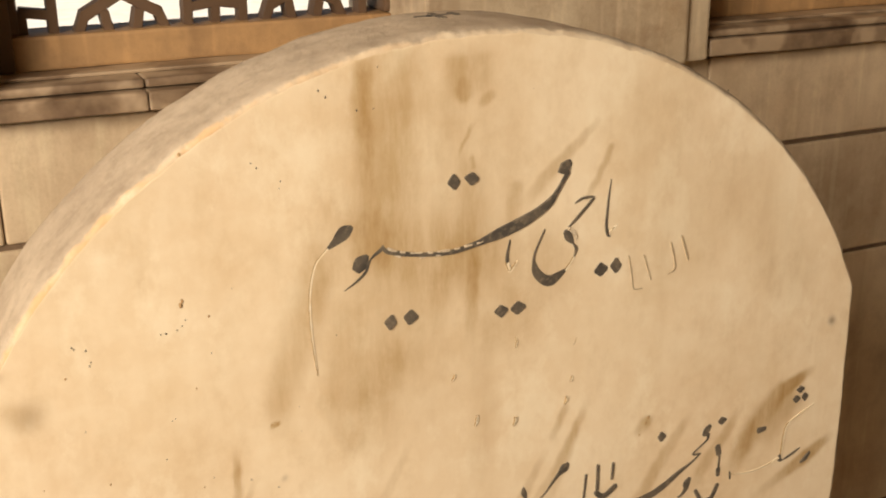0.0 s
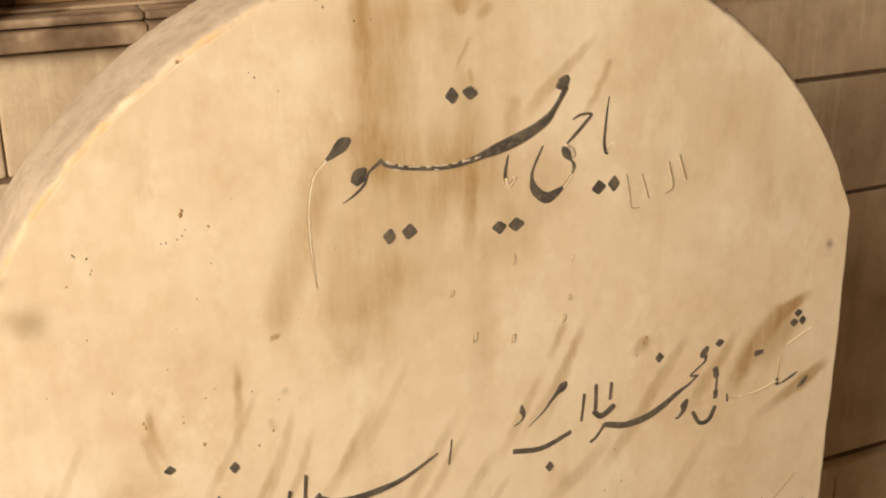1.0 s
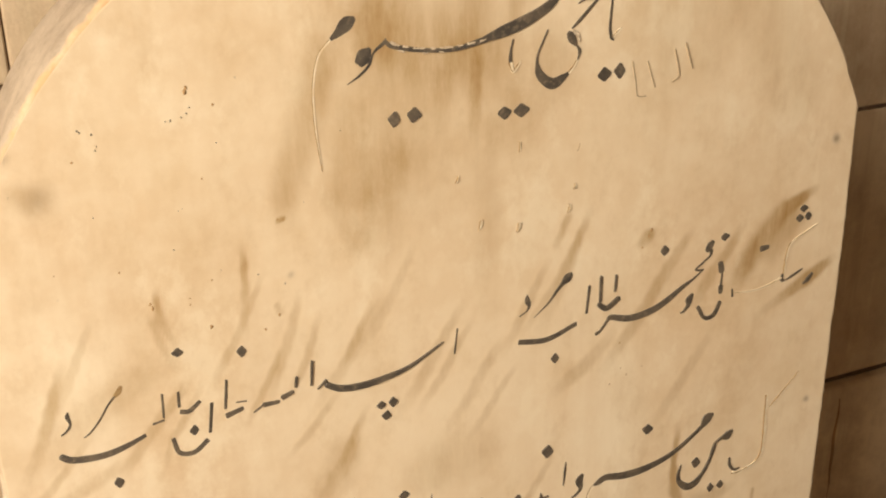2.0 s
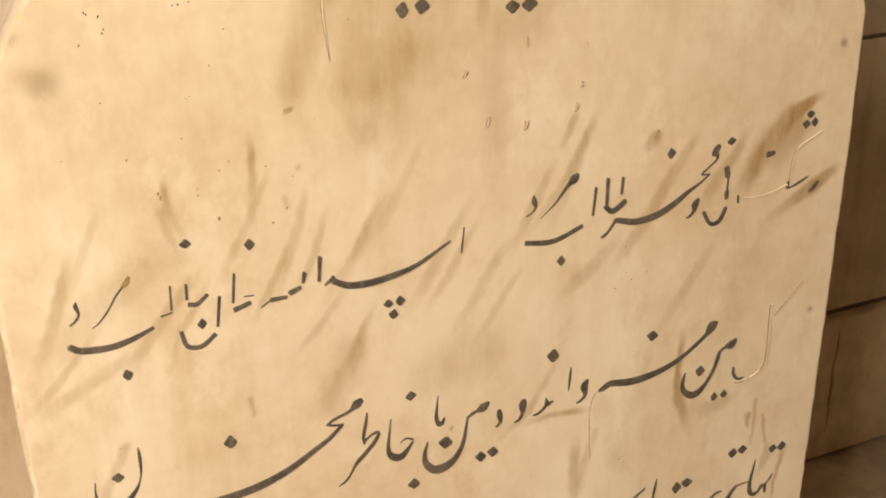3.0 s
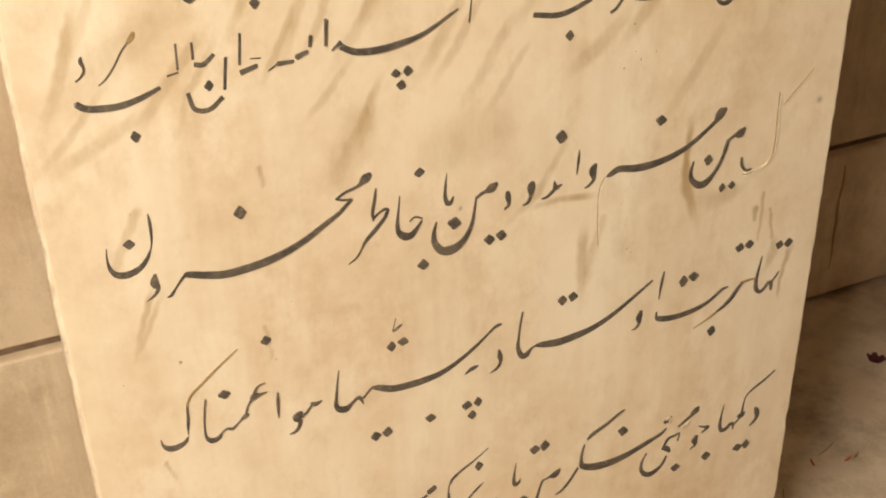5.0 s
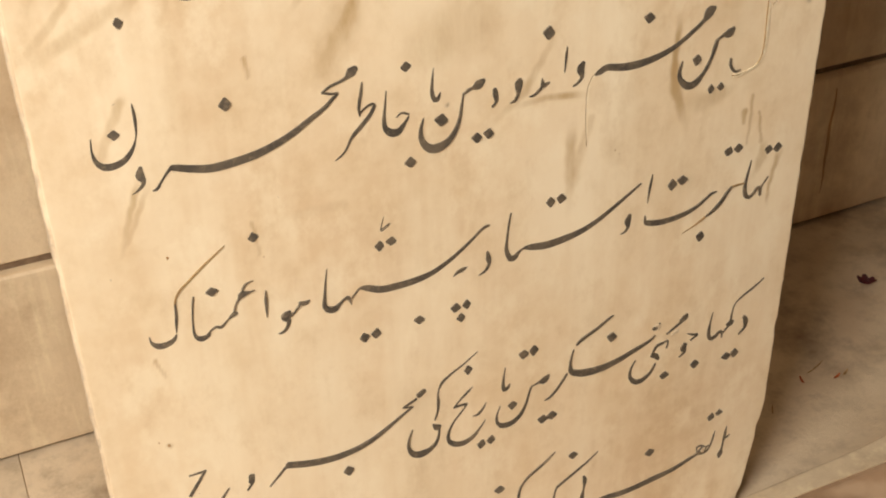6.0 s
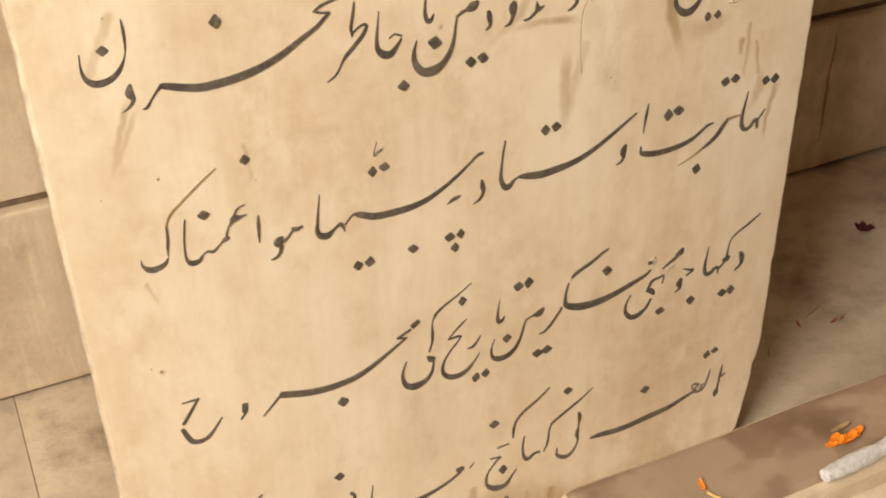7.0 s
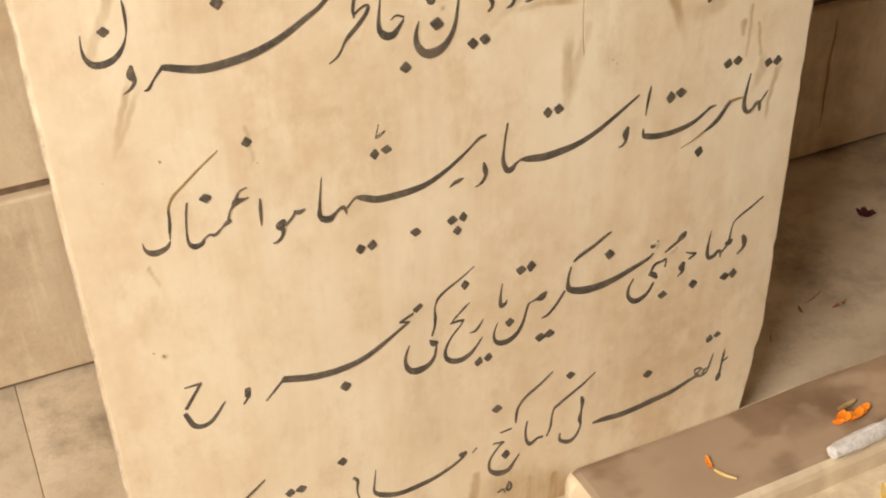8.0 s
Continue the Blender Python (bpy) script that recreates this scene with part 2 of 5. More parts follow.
wall = part("wall_north", slab_bm(-2.4, 2.4, 0.4338, 0.62, -0.01, 0.90, 0), JOINT)
tagged(wall, "coursed marble wall with dark joints and run-off stains", "wall", kind="structure")
# lintel, side walls and ceiling are out of view, added to block stray light
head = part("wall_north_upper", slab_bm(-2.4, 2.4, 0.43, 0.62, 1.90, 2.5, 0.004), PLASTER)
tagged(head, "unseen lintel band added to close the wall over the screens", "wall", kind="structure")
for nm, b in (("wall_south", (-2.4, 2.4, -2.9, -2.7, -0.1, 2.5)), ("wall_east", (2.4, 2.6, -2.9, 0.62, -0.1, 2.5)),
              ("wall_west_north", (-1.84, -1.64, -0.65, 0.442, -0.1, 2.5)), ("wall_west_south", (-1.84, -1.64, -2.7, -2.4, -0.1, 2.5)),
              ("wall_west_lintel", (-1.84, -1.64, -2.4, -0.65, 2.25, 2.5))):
    tagged(part(nm, slab_bm(*b, 0.004), PLASTER), "unseen plain chamber wall added to shape the light", "wall", kind="structure")
tagged(part("ceiling", slab_bm(-2.4, 2.6, -2.9, 0.62, 2.5, 2.65, 0), PLASTER), "unseen plain ceiling added to block light from above", "ceiling", kind="structure")

# ledge in three mouldings under the screens, interrupted by the pier
for x0, x1, b0, b1 in ((-2.2, 0.135, 0.105, 0.0), (0.480, 2.4, 0.0, 0.0)):
    cut_x = -0.115 if x0 < 0 else 1.1
    ledge = thing("wall_ledge", "moulded marble ledge under the pierced screen, stained dark along its lips", "ledge", "wall ledges")
    for a, b in ((x0, cut_x - 0.0004), (cut_x + 0.0004, x1)):
        part("lower_moulding", slab_bm(a, b, 0.408, 0.600, 0.884, 0.9015, 0.0028, 3, 0.0012, 12), SILL, ledge)
        part("upper_moulding", slab_bm(a, b, 0.417, 0.600, 0.903, 0.911, 0.003, 2, 0.0008, 12), SILL, ledge)
    part("shelf", slab_bm(x0, x1, 0.446, 0.600, 0.9112, 0.9145, 0.0015, 2, 0.0006, 12), SILL, ledge)

pier = thing("stone_pier", "square marble pier with chamfered edges between the screens", "pier", "stone piers")
part("shaft", slab_bm(0.142, 0.440, 0.395, 0.60, 0.883, 1.90, 0.004, 2), PIER, pier)
part("chamfer_strip", slab_bm(0.4405, 0.472, 0.402, 0.60, 0.883, 1.90, 0.004, 2), PIER, pier)
pier = thing("stone_pier", "marble pier standing on the ledge beside the screen", "pier", "stone piers")
part("shaft", slab_bm(-0.62, -0.252, 0.395, 0.60, 0.9145, 1.90, 0.004, 2), PIER, pier)
# reveal takes the dark lattice colour in place of the recess's shadow
part("reveal", slab_bm(-0.2515, -0.2135, 0.470, 0.60, 0.9145, 1.90, 0.003, 2), SHADED_LATTICE, pier, "stone reveal with its shade put into a dark colour")


def bar_mesh(x0, z0, x1, z1, half, ya, yb):
    """The mesh of one straight bar of a pierced screen, with softened arrises."""
    n = Vector((-(z1 - z0), 0, x1 - x0)).normalized() * half
    bm = bmesh.new()
    ends = (Vector((x0, 0, z0)), Vector((x1, 0, z1)))
    loop = [ends[0] + n, ends[1] + n, ends[1] - n, ends[0] - n]
    near = [bm.verts.new((v.x, ya, v.z)) for v in loop]
    far = [bm.verts.new((v.x, yb, v.z)) for v in loop]
    bm.faces.new(near)
    bm.faces.new(far[::-1])
    for k in range(4):
        bm.faces.new((near[k], far[k], far[(k + 1) % 4], near[(k + 1) % 4]))
    bmesh.ops.recalc_face_normals(bm, faces=bm.faces[:])
    bmesh.ops.bevel(bm, geom=bm.edges[:], offset=0.0007, segments=2, affect="EDGES")
    me = bpy.data.meshes.new("lattice_bar")
    bm.to_mesh(me)
    bm.free()
    me.materials.append(SHADED_LATTICE)
    return me


PITCH, TIER = 0.172, 0.040
# six bars and their mirror images make up one repeat: pentagons and small trapezes along the rail, stars above them
MOTIF = [bar_mesh(sx * u0, sz * v0, sx * u1, sz * v1, hw, 0.486 + d + 0.0006 * n, 0.507 - d - 0.0006 * n)
         for d, (sx, sz) in ((0.0, (1, 1)), (0.00015, (-1, 1)), (0.0003, (1, -1)), (0.00045, (-1, -1)))
         for n, (u0, v0, u1, v1, hw) in enumerate(((0.0118, -0.003, 0.0160, 0.0170, 0.0042), (0.0330, 0.0130, -0.0030, 0.0330, 0.0050), (0.0390, -0.003, 0.0315, 0.0170, 0.0042),
                                                   (0.0600, -0.003, 0.0600, 0.0410, 0.0042), (0.0600, 0.0150, 0.0880, 0.0190, 0.0044), (0.0860, -0.003, 0.0860, 0.0200, 0.0042)))]


def pierced_screen(lo, hi, z_base, z_top, centre, label):
    screen = thing("pierced_screen", label, "stone screen", "pierced screens")
    part("bottom_rail", slab_bm(lo, hi, 0.475, 0.535, 0.9145, z_base, 0.003, 2, 0.0006, 10), SCREEN, screen)
    part("top_rail", slab_bm(lo, hi, 0.475, 0.535, z_top, 1.90, 0.003), SCREEN, screen)
    tiers = int((z_top - z_base) / (2 * TIER)) + 1
    first = int((lo - centre) / PITCH) - 1
    for k in range(first, first + int((hi - lo) / PITCH) + 4):
        x = centre + k * PITCH
        if not lo - 0.02 < x < hi + 0.02:
            continue
        for j in range(tiers):
            for m, me in enumerate(MOTIF):
                z = z_base + 2 * TIER * (j + (1 if m > 11 else 0))
                if z > z_top + 0.01:
                    continue
                ob = new("lattice_bar", me)
                ob.parent, ob.location = screen, (x, 0, z)
    for a, b in ((lo - 0.006, lo + 0.008), (hi - 0.006, hi + 0.006)):
        # stiles share the colour darkened for backlight
        part("stile", slab_bm(a, b, 0.480, 0.53, z_base, z_top, 0.003), SHADED_LATTICE, screen)


pierced_screen(-0.214, 0.142, 0.945, 1.24, -0.116, "pierced stone lattice screen letting bright daylight through")
pierced_screen(0.473, 0.88, 0.985, 1.24, 0.56, "pierced stone lattice screen above a plain stone rail")
pier = thing("stone_pier", "square marble pier with chamfered edges between the screens", "pier", "stone piers")
part("shaft", slab_bm(0.886, 1.20, 0.395, 0.60, 0.883, 1.90, 0.004, 2), PIER, pier)
# out-of-view wall pieces added to close the gaps beside the screens
tagged(part("wall_north_east", slab_bm(1.20, 2.4, 0.43, 0.62, 0.917, 1.90, 0.004), PLASTER), "unseen plain wall added beside the screens to block light", "wall", kind="structure")
tagged(part("wall_north_west", slab_bm(-2.4, -0.62, 0.43, 0.62, 0.917, 1.90, 0.004), PLASTER), "unseen plain wall added beside the screens to block light", "wall", kind="structure")

# ---- the gravestone ----
HALF, ARC_Z, ARC_R, THICK = 0.3098, 0.672, 0.329, 0.078
STAINS = []


def stain(*nodes):
    """A brown mark on the face: x, height, width in millimetres and strength along its run."""
    STAINS.append(nodes)


stain((-71.6, 992.2, 9.3, 0.40), (-73.4, 958.4, 9.8, 0.44), (-74.2, 926, 9.3, 0.40), (-75.4, 899.4, 11.5, 0.24))
stain((-50, 994.3, 19.7, 0.22), (-50.2, 956.1, 19.5, 0.21), (-54, 913.5, 20, 0.21), (-56.4, 891.7, 16.6, 0.19))
stain((-61.6, 992, 30.2, 0.17), (-65, 898, 31.8, 0.17))
stain((-7.5, 989.6, 23, 0.45), (-7.5, 975, 21.8, 0.5), (-7.6, 956.9, 17.6, 0.25))
stain((-11.2, 968.8, 7.2, 0.8), (-11.2, 963.6, 8, 0.8))
stain((1.2, 958.4, 5.8, 0.5), (6.4, 961.3, 5.1, 0.5))
stain((-3.9, 946.6, 3, 0.5), (-9.8, 935.4, 1.9, 0.4), (-15.8, 924.2, 1.5, 0.3))
stain((-4.7, 924.6, 2.6, 0.5), (-4.7, 919.4, 2.6, 0.4))
stain((-6.2, 917.9, 11.2, 0.2), (-6.2, 872.1, 13.8, 0.25))
stain((-5.1, 871.9, 9.3, 0.45), (-6.3, 839.2, 7.9, 0.6), (-7.1, 801.6, 5.6, 0.3))
stain((-85.1, 899.1, 16.1, 0.45), (-68.9, 884.9, 26.2, 0.5), (-40.7, 865.9, 28.9, 0.5), (-7, 861.4, 30.3, 0.45), (20, 871.9, 19.9, 0.3))
stain((-38.6, 980.8, 76.6, 0.2), (-39.7, 921.9, 83, 0.22), (-48.1, 860.6, 86.3, 0.25), (-60.2, 811.9, 77.1, 0.22), (-72.7, 761.5, 63, 0.18))
stain((-98.2, 885.8, 15.4, 0.3), (-112.2, 843.2, 17.8, 0.35), (-128.1, 799.9, 14.4, 0.3), (-136.8, 768.7, 10.9, 0.2))
stain((81.4, 938.3, 4.1, 0.5), (43.1, 904.9, 7.4, 0.25), (23.8, 882.2, 6.6, 0.12))
stain((91.2, 920.8, 3.9, 0.4), (75.9, 889.8, 4.3, 0.25))
stain((25.5, 901.7, 8.8, 0.35), (21.8, 884.3, 8.9, 0.25))
stain((-27.3, 899.8, 8.1, 0.25), (-27.8, 857.4, 9.1, 0.3), (-28.4, 805.7, 10.1, 0.2))
stain((40.2, 850.3, 38.8, 0.25), (20.6, 819.5, 34.6, 0.2))
stain((-84.6, 838.3, 14.5, 0.2), (-93.6, 788.9, 14.9, 0.2))
stain((-56.7, 803.7, 20.3, 0.25), (-79.3, 785.9, 16.1, 0.25))
stain((132.5, 938.3, 51.6, 0.12), (147.1, 853.3, 54.5, 0.12))
stain((205, 880.9, 34.8, 0.15), (246.5, 813.5, 36.8, 0.15))
stain((278.2, 732.7, 4.3, 0.6), (245.9, 717.9, 13.2, 0.7), (216.9, 683.3, 14.6, 0.5), (202, 657, 7.9, 0.2))
stain((300.2, 670.9, 5.9, 0.7), (278.5, 658.4, 10.5, 0.7), (228, 635.1, 5.7, 0.35))
stain((165.9, 718.7, 5.2, 0.3), (148.8, 694.1, 8.4, 0.3), (118.5, 649.9, 9.5, 0.25), (87.3, 611.6, 7.4, 0.15))
stain((213, 716.1, 5.5, 0.3), (184.7, 677.6, 9.9, 0.35), (165.3, 645.7, 5.5, 0.15))
stain((81, 746.8, 4.6, 0.35), (64.9, 709.5, 7.5, 0.25), (39.8, 660.3, 9.6, 0.2))
stain((63.6, 745.3, 5.5, 0.35), (55.5, 726.9, 5.5, 0.2))
stain((127.8, 720.2, 8.9, 0.5), (124.4, 716.6, 7.9, 0.4))
stain((-159, 765.9, 3.4, 0.5), (-159.1, 734.4, 4.9, 0.35), (-161.3, 694.4, 3.6, 0.15))
stain((-212.3, 748.3, 2.6, 0.55), (-210.1, 728.8, 4.6, 0.4), (-201, 705.6, 3.3, 0.25))
stain((-125.1, 728.7, 4.5, 0.35), (-136.8, 693.5, 6.1, 0.3), (-151, 653.8, 5.4, 0.2))
stain((-267, 714.5, 5.1, 0.35), (-285.3, 667.9, 5.9, 0.25), (-301.9, 634.3, 5.3, 0.15))
stain((-237.7, 641.9, 6.9, 0.25), (-274.1, 623.4, 7.7, 0.25), (-306.1, 608.1, 6.9, 0.15))
stain((-89.1, 628, 6, 0.35), (-104.9, 593.6, 8, 0.25), (-126.8, 564.2, 6.3, 0.12))
stain((-16, 699, 5.3, 0.3), (-41.4, 655.3, 8, 0.25), (-63, 622.2, 6.3, 0.15))
stain((-67.5, 719.2, 6.5, 0.2), (-92.4, 681.3, 7.4, 0.2), (-125.9, 636.2, 6.7, 0.12))
stain((102, 648.6, 8.3, 0.35), (77.2, 627.1, 10.3, 0.3), (50, 610.6, 8.1, 0.15))
stain((-101.5, 785.6, 10.3, 0.15), (-84.9, 755.2, 14.1, 0.2))
stain((244.9, 475.9, 2.6, 0.4), (244.4, 432.1, 2.2, 0.3))
stain((257.5, 709.8, 17.1, 0.3), (239.3, 690.7, 17, 0.3))
stain((-272.6, 813.7, 12.2, 0.25), (-277.7, 817.4, 9.1, 0.25))
stain((-146.9, 746.6, 3.6, 0.3), (-164.2, 709.8, 5.1, 0.25), (-189.3, 669.7, 4.5, 0.15))
stain((-198, 686.6, 5.1, 0.25), (-222, 657.6, 6.7, 0.25), (-258.4, 615.4, 6, 0.15))
stain((13.5, 665.3, 6.5, 0.3), (-8, 631.6, 7.6, 0.25), (-29.8, 601.8, 5.7, 0.15))
stain((189.3, 632.2, 6.9, 0.25), (162.5, 591.1, 9.3, 0.2), (134.8, 554.3, 7, 0.12))
stain((49.3, 716, 4.6, 0.3), (32.7, 686.5, 6.5, 0.25), (9.3, 645.1, 5.7, 0.15))
stain((-49.1, 746.3, 4.8, 0.2), (-67.9, 707.9, 6.5, 0.2), (-88.9, 672.7, 5, 0.12))
stain((-247.6, 738.8, 3.8, 0.2), (-266, 700.2, 5.2, 0.2), (-279.5, 674, 4, 0.12))
stain((-135.5, 778.1, 3.1, 0.6), (-133.1, 778.8, 2.8, 0.6))
stain((-139.8, 723.9, 2.8, 0.3), (-137.8, 718, 2.8, 0.3))
stain((-38.9, 577.4, 28.8, 0.25), (-8.2, 583.4, 29.2, 0.2))
stain((165.3, 557.4, 4.5, 0.35), (164.6, 521.5, 5.6, 0.45), (167, 496.1, 8.6, 0.4), (182.4, 456.2, 4.2, 0.2))
stain((83.7, 511.4, 5.1, 0.45), (51.6, 515.4, 4.1, 0.35), (18.2, 513.2, 4.1, 0.2))
stain((89.8, 490.2, 5.6, 0.25), (77, 437.7, 8.1, 0.2))
stain((-250, 522.1, 4.4, 0.35), (-261.3, 494.6, 3.4, 0.3), (-271.4, 468.3, 2.0, 0.2))
stain((-253, 577.4, 5.2, 0.3), (-272.5, 541.4, 4.5, 0.2))
stain((-172.8, 590.3, 2.9, 0.45), (-171.1, 576.8, 2.2, 0.3))
stain((-113.7, 468.2, 6.9, 0.1), (-147.7, 468.9, 6.8, 0.08))
stain((177.4, 478.3, 14, 0.12), (210, 483.2, 9.8, 0.25), (226.4, 487, 6.3, 0.2))
stain((253, 459.5, 2.0, 0.5), (260.1, 430.6, 3.0, 0.45))
stain((238, 463.2, 4.5, 0.5), (237.7, 452.6, 3.2, 0.4))
stain((-101.4, 607.1, 16.9, 0.3), (-115.6, 572.8, 17.2, 0.2))
stain((-209.9, 703, 13.8, 0.25), (-256.8, 676.4, 17, 0.2), (-295.7, 637.6, 13.6, 0.2))
stain((73.2, 486.7, 8.1, 0.4), (73.8, 444.9, 7.3, 0.35), (72.6, 406.2, 4.3, 0.15))
stain((112.2, 457.7, 11.9, 0.14), (115.4, 447.4, 8, 0.12))
stain((-261.4, 381.2, 2.6, 0.5), (-256, 364.7, 1.8, 0.25))
stain((281, 419.4, 6.8, 0.5), (277.3, 398.4, 3.4, 0.5), (275.3, 380.2, 2.7, 0.45), (275.9, 361, 2, 0.3))
stain((263.7, 432.3, 3.9, 0.5), (262.3, 414.8, 8, 0.4), (255.1, 395.6, 3.4, 0.4))
stain((-244.7, 517.7, 3.4, 0.25), (-261.3, 485.4, 3.0, 0.22), (-271.9, 467.3, 2.0, 0.15))
stain((46.2, 42.6, 4, 0.5), (47.3, 14.5, 4.8, 0.55))
stain((75.5, 34.7, 6.6, 0.55), (72.6, 2.7, 7.5, 0.6))
stain((-9.3, 69.7, 6.6, 0.4), (-12, 42, 8.1, 0.45))
stain((25, 33.8, 44.7, 0.3), (81.4, 7.9, 38.9, 0.45))
stain((-180.5, 471.5, 2.3, 0.35), (-178.5, 444.7, 2.4, 0.25))
stain((-64.1, 271.2, 30, 0.12), (-53.6, 145, 32.8, 0.12))
stain((-262.8, 302.9, 3.8, 0.4), (-261.3, 301.8, 3.4, 0.4))
stain((-267.0, 709.0, 5, 0.2), (-283.0, 671.0, 6, 0.2), (-297.0, 634.0, 4, 0.1))
stain((-257.0, 664.0, 4, 0.3), (-287.0, 630.0, 5, 0.28), (-308.0, 611.0, 4, 0.15))
stain((-215.0, 734.0, 5, 0.35), (-212.0, 717.0, 4, 0.3), (-204.0, 691.0, 3.5, 0.15))
stain((-190.0, 682.0, 3.5, 0.2), (-210.0, 649.0, 4.5, 0.22), (-221.0, 625.0, 3, 0.1))
stain((-139.0, 695.0, 3.5, 0.3), (-154.0, 664.0, 5, 0.3), (-167.0, 644.0, 3.5, 0.12))
stain((-114.0, 712.0, 4, 0.3), (-125.0, 678.0, 5, 0.28), (-139.0, 654.0, 4, 0.15))
stain((-78.0, 712.0, 4, 0.25), (-91.0, 687.0, 5.5, 0.28), (-108.0, 663.0, 4, 0.12))
stain((-84.0, 638.0, 4, 0.28), (-106.0, 600.0, 5.5, 0.25), (-124.0, 570.0, 4, 0.12))
stain((-102.0, 655.0, 4, 0.22), (-127.0, 628.0, 5, 0.22), (-144.0, 612.0, 3.5, 0.1))
stain((-9.0, 685.0, 4, 0.3), (-30.0, 649.0, 6, 0.28), (-52.0, 621.0, 4, 0.12))
stain((25.0, 643.0, 4, 0.25), (4.0, 614.0, 6, 0.25), (-18.0, 585.0, 4, 0.1))
stain((55.0, 560.0, 4, 0.3), (32.0, 524.0, 6, 0.28), (4.0, 502.0, 4, 0.12))
stain((-63.0, 836.0, 16, 0.16), (-69.0, 785.0, 18, 0.16), (-67.0, 719.0, 14, 0.1))
stain((-4.0, 830.0, 14, 0.14), (5.0, 757.0, 16, 0.12), (-3.0, 687.0, 12, 0.08))
stain((81.0, 743.0, 4, 0.25), (56.0, 699.0, 6, 0.28), (26.0, 663.0, 4, 0.12))


def face_marks(x, z):
    """Strength of the brown marks at the points x, z of the face."""
    clear = np.ones_like(x)
    warp_x = x + 0.0007 * np.sin(z * 90 + 2 * np.sin(x * 60)) + 0.0004 * np.sin(z * 410 + x * 300)
    for run in STAINS:
        best = np.zeros_like(x)
        count = len(run) - 1
        for k, ((ax, az, aw, aa), (bx, bz, bw, ba)) in enumerate(zip(run, run[1:])):
            ax, az, aw, bx, bz, bw = (v / 1000 for v in (ax, az, aw, bx, bz, bw))
            dx, dz = bx - ax, bz - az
            t = np.clip(((warp_x - ax) * dx + (z - az) * dz) / (dx * dx + dz * dz), 0, 1)
            d = np.hypot(warp_x - ax - t * dx, z - az - t * dz)
            w = (aw + (bw - aw) * t) * (0.70 if aw > 0.011 else 0.62)
            fade = 1.0
            if count > 1 and k == 0:
                fade = np.clip(0.15 + t / 0.45, 0, 1)
            if count > 1 and k == count - 1:
                fade = np.clip(0.05 + (1 - t) / 0.7, 0, 1)
            best = np.maximum(best, fade * (aa + (ba - aa) * t) * np.exp(-(d / w) ** (3 if aw > 0.011 else 4)))
        clear *= 1 - 0.95 * np.clip(1.85 * best, 0, 1)
    return 1 - clear


def face_smudges(x, z):
    """Small dark pits and soft grey smudges, x, height and radius in millimetres."""
    total = np.zeros_like(x)
    for sx, sz, r, a in ((-267, 813, 8, 0.30), (289, 768, 3.2, 0.75), (290, 549, 2.6, 0.65), (-30, 527, 1.3, 0.8), (-281, 838, 3, 0.35),
                         (-130, 742, 2.0, 0.35)):
        total = np.maximum(total, a * np.exp(-((x - sx / 1000) ** 2 + (z - sz / 1000) ** 2) / (r / 1000) ** 2))
    return total


